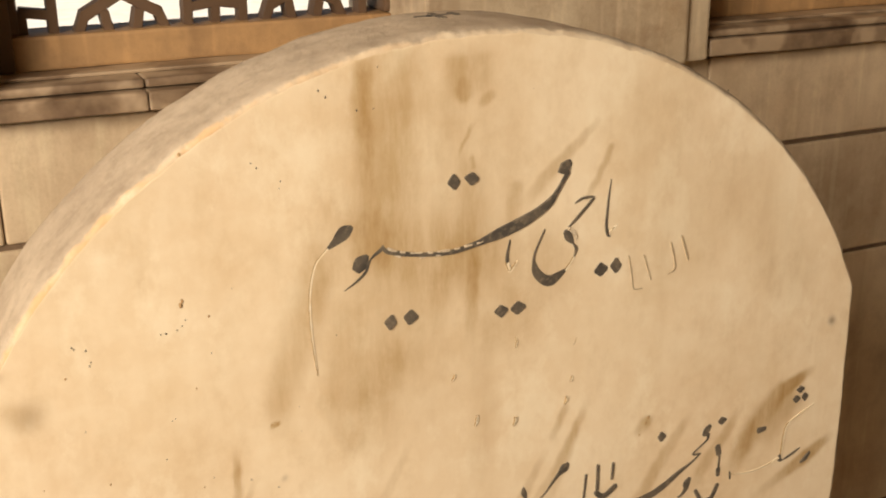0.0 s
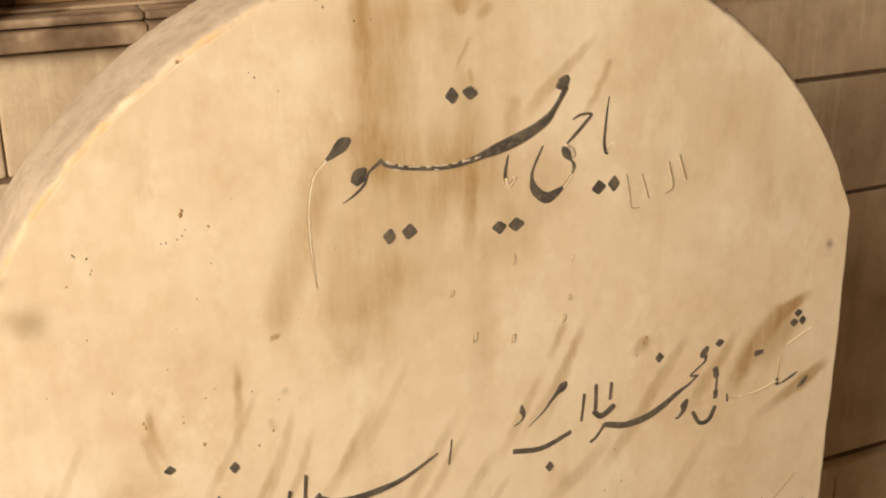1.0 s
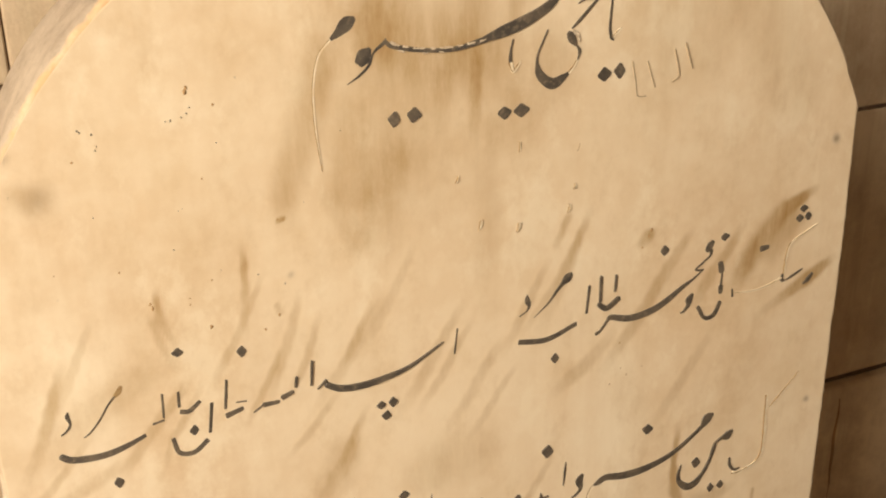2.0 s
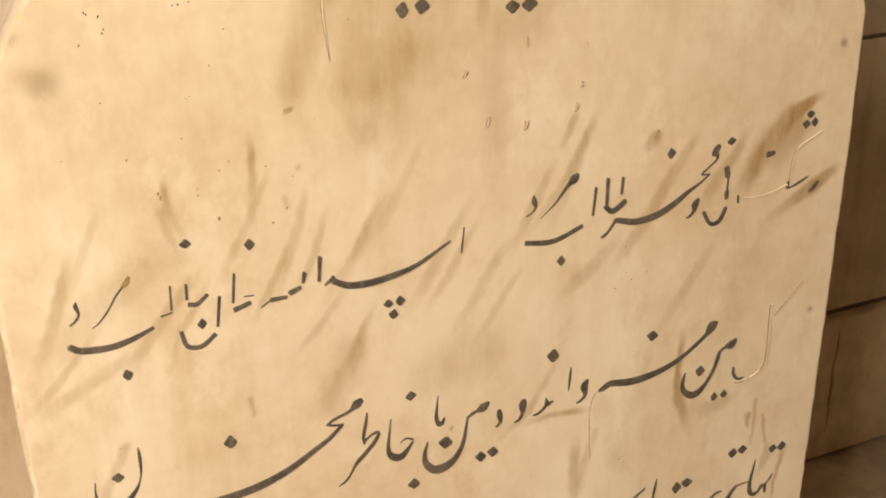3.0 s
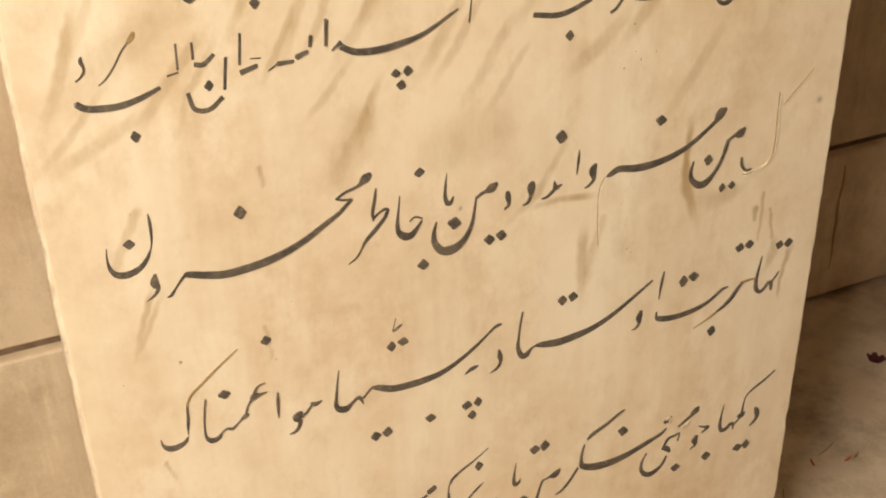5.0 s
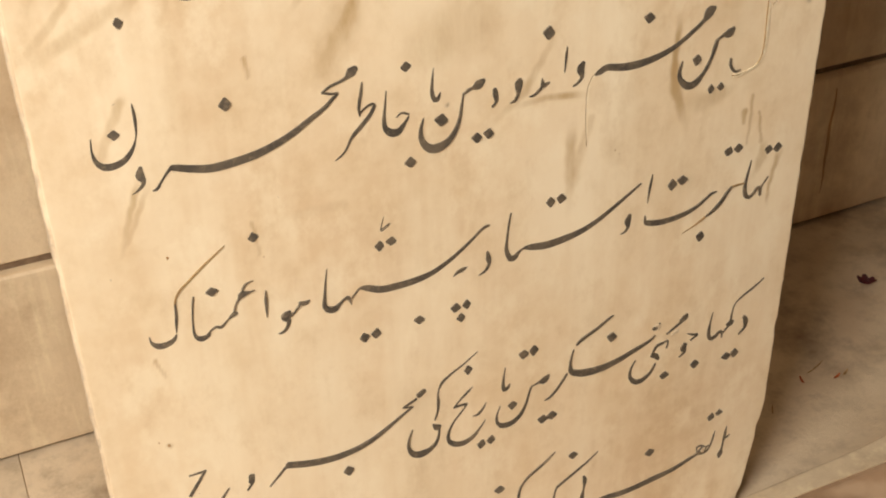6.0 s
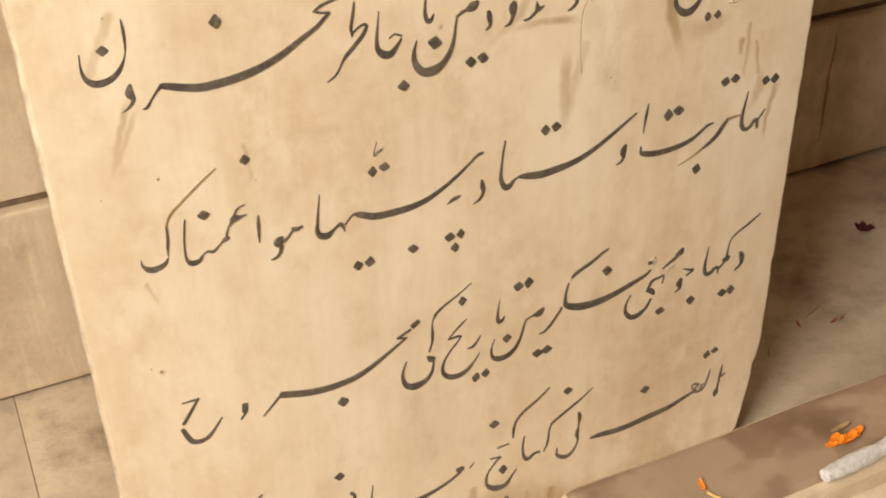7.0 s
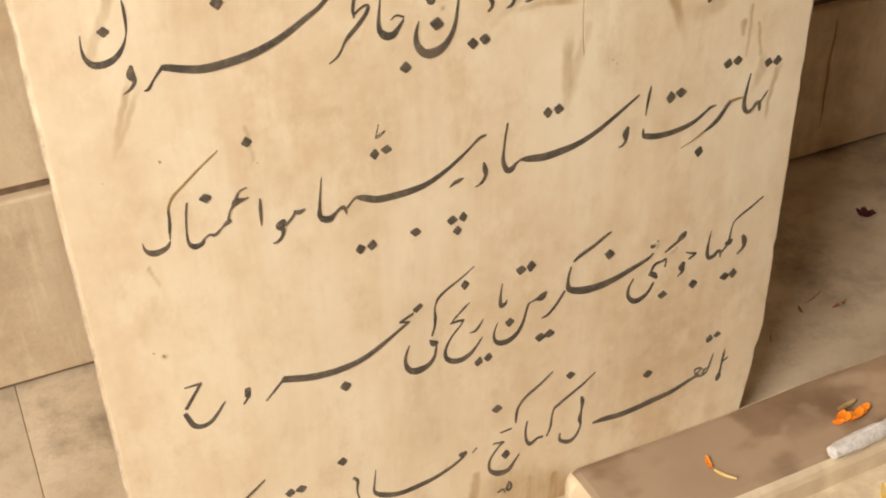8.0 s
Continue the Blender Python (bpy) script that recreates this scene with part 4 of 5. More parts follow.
w = word()
ink(w, (-48.9, 520.9, 1.4), (-51.4, 512.3, 3.7), (-50.7, 503.7, 5.8), (-45.5, 496.6, 7.8), (-38.3, 495.1, 9.2), (-30.5, 498.3, 6.8), (-24.5, 505.2, 4.7), (-20.8, 513.7, 3.5), (-18.8, 524.8, 2.4), (-17.4, 533.7, 1.9))
ink(w, (-17.4, 532.3, 2), (-13.3, 535, 3.6), (-8.8, 536.2, 3))
ink(w, (-9.7, 535.9, 4), (-5.2, 537.6, 9.7), (-0.6, 540.6, 3.6))
dot(w, -35.2, 516.4, 8.3)
dot(w, -7.0, 495.8, 6.7)
dot(w, 2.8, 497.1, 6.8)

w = word()
ink(w, (7.7, 531.7, 3.7), (8.2, 527.4, 5.6), (8.7, 521.2, 3.1), (5.5, 517.8, 2.1))

w = word()
ink(w, (28.2, 534.7, 5.1), (27.3, 530.7, 8.5), (27, 524.2, 4.1), (24.7, 519.1, 3.2), (20.5, 517.4, 1.1))

w = word()
ink(w, (46.7, 531.7, 0.9), (47.9, 525.8, 5.6), (53.1, 527.3, 1.6))
ink(w, (46.5, 524.2, 3.8), (40.8, 519.9, 2.7), (36.1, 519.2, 1.6))
dot(w, 51.4, 565.6, 8.0)

w = word()
ink(w, (67.1, 552.1, 1), (66.5, 543.9, 2.6), (65.5, 532.4, 1))

w = word()
ink(w, (81.9, 537.5, 3.9), (79.2, 532.5, 8.5), (80.5, 525.6, 4.3), (76.7, 521.2, 3.4), (72.9, 519.7, 1.7))

w = word()
ink(w, (91.4, 524.9, 2.2), (96.3, 526.6, 6.7), (102.7, 528.9, 7.3), (115.4, 526.5, 8.1), (128.2, 525.9, 8.6), (143.6, 527.7, 7.3), (158.8, 532, 5.8), (171.4, 538.4, 4.8), (182.2, 545.7, 4.2), (189.1, 550.9, 4.8))
ink(w, (189.1, 550.9, 6.1), (192.8, 556.4, 11.5), (197.8, 559.2, 3.6))
groove(w, (91.4, 524.9, 2.3), (87.3, 517.7, 2.2), (85.9, 505.9, 2.1), (86.4, 486.1, 2.1), (87.4, 466.8, 0.5))
dot(w, 137.7, 561.3, 7.5)

w = word()
ink(w, (171.1, 520, 1.8), (169.2, 511.5, 4), (171, 504.2, 5.6), (178.1, 498, 7.8), (185.1, 498.8, 7.5), (191, 504.5, 4.4), (194.8, 509.6, 3.8), (198.8, 517.7, 3.1), (201.2, 525.5, 4.3), (202.6, 531.6, 3.1))
ink(w, (202.6, 531.6, 2.4), (208.3, 534.3, 3.6), (213.6, 535.1, 9.2), (218.1, 539, 3.1))
dot(w, 185.2, 518.3, 7.0)
dot(w, 201.4, 490.4, 5.6)
dot(w, 210.8, 490.7, 5.6)

w = word()
groove(w, (279.8, 576.9, 1.3), (266.3, 563.1, 1.9), (254.1, 551, 1.9))
groove(w, (249.6, 562.6, 3), (250, 544.5, 3), (250.8, 519.6, 3.1), (249.1, 507.3, 2.6), (242.6, 501.1, 2), (236.1, 499.1, 1.9))
ink(w, (218, 513.3, 1.8), (218.8, 506.6, 3.2), (223.5, 501, 2.8), (229, 501.2, 1.8))
groove(w, (222.8, 497.6, 3.4), (228.4, 497.3, 3.6), (233.3, 498.7, 1.9))

w = word()
ochre(w, (-202, 458.8, 0.4), (-216, 448.9, 0.9), (-231.5, 436.8, 1.3), (-237.4, 431.8, 1.3), (-240.7, 426, 1.2), (-241.7, 421.8, 1.6))
ink(w, (-241.5, 423.1, 1.5), (-242, 412.7, 2.7), (-243, 406.1, 2.4), (-243.7, 399.3, 0.8))
ink(w, (-262.6, 401.9, 1.1), (-261.6, 396.4, 3.2), (-257.2, 392.2, 6.7), (-251.7, 391.9, 6.5), (-246.5, 394.1, 4.5), (-243.9, 398, 1.7))

w = word()
ink(w, (-228.3, 424.7, 1.2), (-230, 416.1, 1.6), (-231.6, 402.7, 1.6), (-231.4, 393.2, 3.1), (-227.6, 388.7, 5.9), (-222.6, 389.6, 4.7), (-219.6, 393.4, 1.9), (-215.7, 395.1, 2.4), (-211.8, 393.9, 2.9), (-206.1, 398.8, 1.4), (-202.6, 401.1, 4.3), (-199.5, 402, 2.8))
ink(w, (-201.5, 403.1, 2.1), (-199.4, 409.5, 1.3), (-196.9, 412.9, 2.3), (-194, 415.8, 6.1), (-188.2, 416.5, 1.9), (-184.8, 416.9, 0.9))
ink(w, (-194.7, 417, 2.2), (-191.5, 422.9, 1.4), (-187.1, 424.9, 0.9), (-185.1, 424.8, 0.5))
dot(w, -215.1, 424.6, 6.3)
dot(w, -181.1, 460.0, 6.2)

w = word()
ink(w, (-176.9, 413.8, 1.2), (-177.5, 405.5, 2.9), (-177.9, 398.5, 2.1), (-178.3, 391.5, 0.8))

w = word()
ink(w, (-160.9, 390.7, 3.9), (-164.7, 387.4, 8), (-162.6, 382.9, 4.2), (-164.4, 377.6, 2.9), (-167.8, 374.7, 2.5), (-171.3, 374.3, 1))
ink(w, (-160.9, 386.3, 2), (-156.6, 389.9, 2), (-152.7, 394.5, 1.9))
ink(w, (-153, 396, 2.8), (-149.3, 394.5, 4.4), (-144.8, 396.1, 1))

w = word()
ink(w, (-130.1, 418.5, 0.9), (-132, 406.8, 1.8), (-133.5, 395.2, 2.7), (-134.1, 388.2, 4.3), (-131.9, 383.6, 6.2), (-126.7, 382.1, 7.1), (-122, 385.6, 3.1), (-118.2, 388.4, 3.1), (-115, 388.5, 4.2), (-112.9, 382, 0.8))
ink(w, (-112.4, 387.7, 2), (-109, 391.6, 2), (-105.2, 394.4, 3), (-99.9, 392.9, 6.6), (-88.8, 388.3, 7.8), (-75.1, 387.4, 8.1), (-61.1, 387.9, 7.8), (-46.9, 390.4, 6.4), (-32.5, 396.9, 4.9), (-20.4, 404.4, 3.8), (-10.7, 411.6, 2.7), (-3.4, 417.5, 2.7), (0.4, 418.9, 3.2), (3.3, 419.2, 1.6))
ink(w, (-83.6, 449.8, 0.9), (-85.9, 442.1, 1.4), (-86.5, 439, 1.4))
ink(w, (-86.9, 439.6, 1.5), (-82.3, 442.1, 1.5), (-78.7, 443.5, 1.5))
ink(w, (-79.2, 442.7, 1.5), (-82.4, 440.3, 1.5), (-86.1, 438.5, 1))
dot(w, -88.2, 426.5, 6.9)
dot(w, -78.7, 428.2, 6.9)
dot(w, -104.4, 348.7, 6.8)
dot(w, -95.0, 349.5, 6.9)
dot(w, -58.6, 350.3, 7.0)

w = word()
ink(w, (-28.6, 381.9, 1.1), (-24.2, 384.7, 4.4), (-19.9, 386, 4.4), (-16.5, 387, 1.1))
dot(w, -27.0, 351.8, 7.2)
dot(w, -17.6, 352.2, 6.7)
dot(w, -22.8, 341.1, 6.7)

w = word()
ink(w, (1.2, 395.8, 2.4), (2.1, 389.5, 5.9), (2.5, 384.4, 3.7), (-0.5, 379.1, 3.4), (-6.4, 376.2, 1.1))

w = word()
ink(w, (21.7, 424.7, 1.6), (19.8, 414.5, 2.1), (18.4, 402.6, 2.6), (17.9, 392.8, 4.4), (20.9, 384.5, 6.2), (24.9, 383.4, 6.8), (28.9, 387.4, 3.5), (32.4, 389.5, 2.3), (35.4, 389.7, 4.2), (41, 388.8, 7.3), (53.7, 386.9, 8.7), (69.1, 388, 8.5), (84.6, 390.6, 7), (100, 396.3, 6), (115.4, 404.7, 4.8), (128.2, 412.6, 3.6), (141, 420.6, 1.8))
dot(w, 56.8, 425.3, 7.0)
dot(w, 66.4, 426.0, 7.1)

w = word()
ink(w, (132.2, 393.9, 4.3), (130.4, 388.2, 8.3), (130.8, 382.4, 4.3), (127.9, 378.5, 3.2), (124.1, 377.4, 1.2))

w = word()
ink(w, (151.8, 426.1, 1.2), (150.4, 417.4, 3), (149.4, 410.1, 2.4), (148.5, 400.2, 0.6))

w = word()
ink(w, (147.3, 388.6, 1.7), (147.7, 383.3, 4.1), (150.6, 381, 6.6), (160.8, 378.5, 7.4), (174.8, 378.1, 6.6), (188.8, 379.9, 5.7), (199.8, 383.5, 3.9), (209.4, 389.6, 2.7), (213.6, 392.2, 2.6), (219.3, 393, 1.2))
ink(w, (234.3, 393.6, 3.4), (229.7, 388.4, 4.1), (224.3, 380.7, 4.8), (216.9, 374.5, 4.1), (209.8, 370.9, 2))
ochre(w, (209.8, 370.9, 2), (198.9, 365.1, 1.3), (186.8, 360.7, 0.7))
ochre(w, (234.9, 393.5, 1.8), (241.8, 393.9, 1.8), (247.7, 393.6, 1.2))
dot(w, 172.2, 411.3, 7.7)
dot(w, 182.0, 413.1, 7.7)
dot(w, 206.1, 352.4, 7.7)

w = word()
ink(w, (251.8, 414.5, 1.3), (250.3, 404.5, 2.6), (248.6, 391.8, 3.9), (249.9, 382.5, 5.2), (254, 378.3, 4.5), (258.5, 380.4, 3.5), (262, 384.9, 4.2), (265.1, 384.2, 4.4), (266.2, 377, 2.6))
ink(w, (265.6, 385.2, 2.1), (270.1, 390.5, 2.1), (272.5, 394.2, 1.4))
dot(w, 226.7, 429.2, 7.3)
dot(w, 236.3, 429.7, 7.3)
dot(w, 268.9, 421.0, 7.0)
dot(w, 278.4, 421.0, 7.6)

w = name_bars()
bar(w, (-253.2, 268.9, 1.6), (-240.1, 268.8, 2.8))
bar(w, (-241, 268.6, 2.6), (-254.9, 248.9, 4.1))
bar(w, (-256.4, 244.4, 4.7), (-250.2, 229.8, 6.2), (-238.1, 229.5, 5.2), (-224.8, 244.8, 2.2))
bar(w, (-205.9, 250.5, 6.5), (-206.8, 242.9, 6.6))
bar(w, (-205.4, 243.4, 3.3), (-210.9, 236.4, 2.2))

w = name_bars()
bar(w, (-192.8, 232.7, 2.3), (-178.1, 247.2, 3.4))
bar(w, (-177.1, 248.5, 7.9), (-154.1, 242, 8.1), (-130.2, 240.4, 7.3), (-105.3, 245.7, 5.6), (-69.3, 266.2, 2.5))
bar(w, (-76.2, 269.1, 2.3), (-67.3, 266.6, 2.3))
bar(w, (-75.2, 269.3, 2.4), (-64, 274, 3.1))
bar(w, (-62.4, 276.2, 6.7), (-56.7, 280, 6.1))
dot(w, -126.3, 221.8, 7.7)

w = word()
ink(w, (-8.4, 302.6, 1.2), (-20.3, 294.8, 2.5), (-33.2, 287.8, 3.1), (-41, 282, 3.7), (-43.7, 276.7, 1.8))
ink(w, (-43.7, 277.8, 1.7), (-44.9, 271.4, 2.1), (-44.7, 263.3, 3.7), (-45.5, 254.3, 2.8), (-48.4, 245.4, 1.8))
ink(w, (-50.1, 241.3, 2.9), (-46.6, 237.1, 7.8), (-43.5, 237.7, 4.5))
ink(w, (-44.6, 234, 2.3), (-46.5, 223.9, 3.7), (-52, 216.9, 5.9), (-61.5, 213.8, 9), (-69.1, 216.7, 6.7), (-72.9, 224.7, 3.9), (-72.4, 233.5, 2.3), (-68.9, 242.8, 1.2))

w = word()
ink(w, (-13.1, 268, 1.3), (-18.3, 264, 3.2), (-26.3, 256.9, 2.5), (-30.6, 252, 2.5))
ink(w, (-31.1, 252.2, 2.5), (-23.8, 252.5, 3.7), (-18.6, 251.9, 3.1))
ink(w, (-18.6, 251.9, 2.6), (-22.9, 246.4, 2.6), (-31, 237.4, 2.5), (-36, 227.3, 3.6), (-36.2, 218.9, 4.9), (-31.1, 212.7, 6.8), (-22.1, 210.6, 7.3), (-12.9, 214.5, 5.4), (-5.8, 222.3, 2.7), (-1.4, 228.6, 1.3))
ink(w, (-0.7, 246.8, 1.3), (-3.9, 241.5, 3.3), (-8.3, 237, 4), (-13.6, 236.5, 1.3))
dot(w, -16.9, 286.9, 7.1)
dot(w, -5.5, 202.6, 7.2)
dot(w, 3.8, 204.1, 7.2)

w = word()
ink(w, (17.5, 277.4, 1.2), (15.9, 266.9, 2.9), (15.4, 258.4, 4.9), (17, 254.3, 6), (20.2, 255.6, 4.6), (21.8, 259.1, 1.3))
dot(w, 35.0, 284.8, 7.9)
dot(w, 44.7, 285.7, 8.0)

w = word()
ink(w, (12.7, 238, 1.3), (9.4, 227.8, 3), (10.5, 219.5, 4.4), (15.9, 215.1, 7.5), (24.2, 215.1, 7.6), (32.4, 220.8, 5.5), (37.8, 231, 3.9), (40.5, 241, 3.2), (42.6, 247.4, 3.2))
ink(w, (42.5, 248, 2.7), (48.6, 249.5, 2.7), (51.9, 250.2, 5.4))
ink(w, (51.3, 249.8, 5.4), (55.7, 250.7, 9.6), (60.1, 254.6, 3.4))
dot(w, 24.6, 234.4, 7.7)
dot(w, 55.0, 207.2, 8.0)
dot(w, 64.0, 208.3, 8.1)

w = word()
ink(w, (56.2, 227.7, 1.4), (61.8, 229.4, 3.5), (68.4, 235.6, 3.5), (73.8, 242.8, 3.5), (78.1, 249.2, 2.8))
ink(w, (83.9, 272.6, 1.3), (82, 265.7, 2.5), (81.1, 258.3, 3.5), (83.1, 249.3, 7), (96.4, 243.7, 9.5), (113.7, 242.8, 8.9), (131, 245.6, 7.1), (148.2, 251, 5.8), (162.6, 256, 3.7), (168.2, 260.3, 2.2))
ink(w, (86.5, 277, 2), (91.9, 281.1, 4.1), (105.6, 287.3, 3.4), (116.6, 293.7, 2.7), (122.6, 296.4, 1.4))
ink(w, (165.8, 267.6, 5), (169.2, 268.9, 5.8), (172.5, 272.1, 2.2))
chip(w, (167.3, 270.7, 2.6), (171.5, 270, 3), (170.7, 265.5, 2.8))
dot(w, 122.3, 273.4, 7.9)

w = word()
ink(w, (149.1, 239.1, 1.5), (144.9, 231.3, 2.8), (144.4, 222.2, 4.7), (149.7, 214.8, 6.7), (157, 213.6, 7.5), (165.7, 218.8, 4.6), (171, 227.7, 3))
ink(w, (165.8, 238.6, 4.2), (170.8, 236.4, 7.3), (174.3, 231.6, 3.6))
ink(w, (166.9, 240.1, 3), (171.1, 247.3, 3.7), (178.2, 248.7, 2.9), (182.9, 249.6, 2.2), (181.9, 241.4, 2.1))
ink(w, (181, 257.5, 2.2), (189, 262.3, 3.7), (195.8, 266.2, 4.5))
ink(w, (194.6, 266.5, 6), (199.1, 270, 9), (201.7, 273.3, 3))
chip(w, (186, 255.3, 2.2), (190.7, 256.9, 3.7), (192.9, 258.6, 3))
dot(w, 182.2, 210.8, 7.9)

w = word()
ink(w, (204.1, 250.3, 1.7), (210, 247.3, 3), (215.1, 245.7, 3), (208.1, 241.7, 3.1))
ink(w, (202.8, 239.7, 5.3), (200.8, 235.4, 8.5), (202, 230.1, 4.6), (196.8, 226.1, 1.6))
dot(w, 215.7, 211.8, 8.1)

w = word()
ink(w, (230.1, 265.4, 1.4), (228.4, 253.8, 2.9), (227.9, 242.9, 4.8), (230.6, 235.9, 5.3), (236.1, 236.6, 5.5), (238.9, 239.5, 4.7), (242.7, 239.6, 3.8), (243.6, 232.4, 1.4))
ink(w, (244.2, 237.9, 2.4), (249.8, 243.6, 3.2))
ink(w, (247.6, 246.1, 3.7), (251.9, 246.6, 8.5), (255.4, 248.6, 2.4))
ink(w, (251.7, 248.6, 3.7), (252.6, 260.5, 2.2), (254.8, 267.7, 2.3), (261.6, 273, 3.1), (273.3, 279.2, 3.1), (284.3, 286.2, 1.6))
ink(w, (266.8, 249.5, 4.2), (269.5, 243.7, 6.9), (269.3, 236.3, 4), (263.1, 230.1, 1.6))
dot(w, 251.8, 208.3, 7.6)
dot(w, 261.4, 209.1, 7.6)

w = word()
ink(w, (264.0, 119.0, 1.4), (263.0, 108.0, 4.6), (262.0, 99.0, 3.0), (261.0, 89.0, 3.6))
ink(w, (261.0, 90.0, 3.6), (260.0, 85.0, 8.2), (259.0, 80.0, 3.2))
ink(w, (262.0, 103.0, 2.2), (267.0, 105.0, 3.4), (269.0, 107.0, 1.2))
ink(w, (250.0, 118.0, 1.4), (248.0, 108.0, 2.6), (245.0, 98.0, 2.8), (240.0, 94.0, 2.6), (232.0, 95.0, 2.2))
ink(w, (232.0, 95.0, 1.6), (230.0, 104.0, 1.8), (235.0, 105.0, 2.4), (241.0, 100.0, 2.0), (240.0, 95.0, 1.6))
ink(w, (114.9, 83.4, 3.3), (125.5, 83.3, 7.3), (144.7, 81.2, 8.2), (164, 82.1, 7.6), (183.3, 84.4, 7.7), (202.8, 86.7, 6.1), (222.1, 92.9, 4.5), (235, 97.2, 3.6), (244.5, 102.1, 1.8))
worn(w, (233, 96.5, 5.4), (237.9, 101.1, 6.3))
chip(w, (235.6, 97.7, 3.6), (239.2, 101.3, 3.6))
dot(w, 242.9, 138.4, 7.3)
dot(w, 251.9, 140.6, 6.6)
dot(w, 173.8, 120.5, 7.8)

w = word()
ink(w, (100.7, 121.3, 3), (102.2, 115.2, 6), (101.4, 105.1, 2.9), (100, 95.2, 6.3), (101, 86.3, 3), (96.5, 75.3, 5), (88.6, 70.8, 7.2), (79.1, 76.9, 4.8), (78.8, 86.3, 2))
dot(w, 88.0, 151.9, 7.3)

w = word()
ink(w, (114.7, 145.7, 1.6), (101.3, 136.1, 3.2), (83.6, 126, 4), (71.8, 119.1, 4))
ink(w, (71.8, 119.1, 2.9), (69.6, 111.1, 2.8), (68.2, 97.8, 3.7), (64.2, 87.5, 2.3))
ink(w, (43.4, 115, 2), (41.8, 101.8, 3.3), (43.1, 90.8, 4.4), (47.4, 85.4, 6.2), (54.5, 89.5, 4), (60.5, 89, 3.9))

w = word()
ink(w, (68.7, 163.2, 1.5), (56.1, 153.5, 3), (41.8, 144.6, 3), (34.3, 135.6, 2.9), (32.1, 126.4, 3.4), (31.6, 117.7, 2))
ink(w, (15.9, 111.9, 2.3), (27.5, 112.6, 2.3))
ink(w, (8.4, 101.4, 2.2), (18.8, 99.7, 2.8), (16.5, 97.9, 2.4))
ink(w, (17.1, 99, 3.1), (10.7, 92, 2.3), (4.8, 82.6, 2.8), (4.7, 70.6, 4.2), (13, 62.6, 7.9), (23.7, 62.2, 6.6), (30.8, 71.3, 3.2), (35.5, 77.8, 1.6))
dot(w, 21.2, 83.2, 8.1)
dot(w, 12.5, 141.7, 7.7)

w = word()
ink(w, (-106.4, 120, 1.2), (-108.4, 105.3, 2.3), (-109.1, 95.3, 3.9), (-102.5, 88.2, 7.2), (-86.4, 82.2, 6.6), (-67, 83.1, 6.8), (-50.2, 85.9, 5.4), (-33, 92.3, 3.8), (-21.5, 99, 3.8))
ink(w, (-25.4, 102.1, 6), (-19.2, 102.1, 6.7))
ink(w, (-13, 99.4, 1.5), (-8.3, 104.3, 1.5))
ink(w, (-127, 119.8, 4), (-123.7, 114.3, 4.1), (-125, 104, 2.2), (-123.6, 93.8, 2))
dot(w, -135.6, 142.7, 7.6)

w = word()
ink(w, (-203.2, 151.5, 1.3), (-212.8, 144.3, 2.6), (-220.3, 138.7, 2.6), (-224.7, 134.2, 2.5))
dot(w, -183.6, 127.6, 7.0)
dot(w, -174.0, 127.8, 7.0)

w = word()
ink(w, (12.9, 37.8, 1.7), (18.9, 39.5, 2.2), (20.8, 34.2, 1.6))
ink(w, (24.9, 46.3, 2.2), (22.6, 37.9, 3.1), (26.2, 36.2, 2.5), (27.4, 43, 2.4), (24.3, 47.3, 1.6))

for w in WORDS:
    if w["name"] == "inlay_bar":
        for k, (slot, pts) in enumerate(w["strokes"][1:]):
            bm = bmesh.new()
            stroke_faces(bm, pts, slot, 0.0005 + 0.00003 * k)
            bmesh.ops.recalc_face_normals(bm, faces=bm.faces[:])
            part("inlay_bar", bm, SLOT, gravestone, w["label"])
        w["strokes"] = w["strokes"][:1]
    bm = bmesh.new()
    for k, (slot, pts) in enumerate(w["strokes"]):
        stroke_faces(bm, pts, slot, 0.00045 + 0.00002 * (k % 9) + (0.0003 if slot == 3 else 0))
    bmesh.ops.recalc_face_normals(bm, faces=bm.faces[:])
    ob = part(w["name"], bm, SLOT, gravestone, w["label"])
    for x, z, size in w["dots"]:
        part("ink_dot", dot_bm(x, z, size), INK, ob)

# ---- pits, rust flecks and chisel ticks on the face: x, height, radius in millimetres ----
DARK_PIT, RUST_PIT = [], []
PIT_TICKS = []


def pit(x, z, r, kind):
    kind.append((x / 1000, z / 1000, r / 1000))


def tick(x0, z0, x1, z1):
    PIT_TICKS.append(((x0, z0, 0.5), ((x0 + x1) / 2 + 0.3, (z0 + z1) / 2, 1.0), (x1, z1, 0.3)))


pit(-242.0, 848.0, 0.9, DARK_PIT)
pit(-241.0, 847.0, 0.7, DARK_PIT)
pit(-235.0, 845.0, 0.9, DARK_PIT)
pit(-234.0, 836.0, 0.8, DARK_PIT)
pit(-195.0, 847.0, 0.6, DARK_PIT)
pit(-192.0, 847.0, 0.7, DARK_PIT)
pit(-186.0, 848.0, 0.6, DARK_PIT)
pit(-183.0, 850.0, 0.6, DARK_PIT)
pit(-181.0, 853.0, 0.5, DARK_PIT)
pit(-168.0, 831.0, 0.7, DARK_PIT)
pit(-240.0, 798.0, 0.9, DARK_PIT)
pit(-282.0, 817.0, 1.2, DARK_PIT)
pit(-198.0, 771.0, 0.9, DARK_PIT)
pit(-191.0, 795.0, 0.7, DARK_PIT)
pit(-193.0, 794.0, 0.6, DARK_PIT)
pit(-94.0, 828.0, 0.9, DARK_PIT)
pit(-119.0, 787.0, 0.9, DARK_PIT)
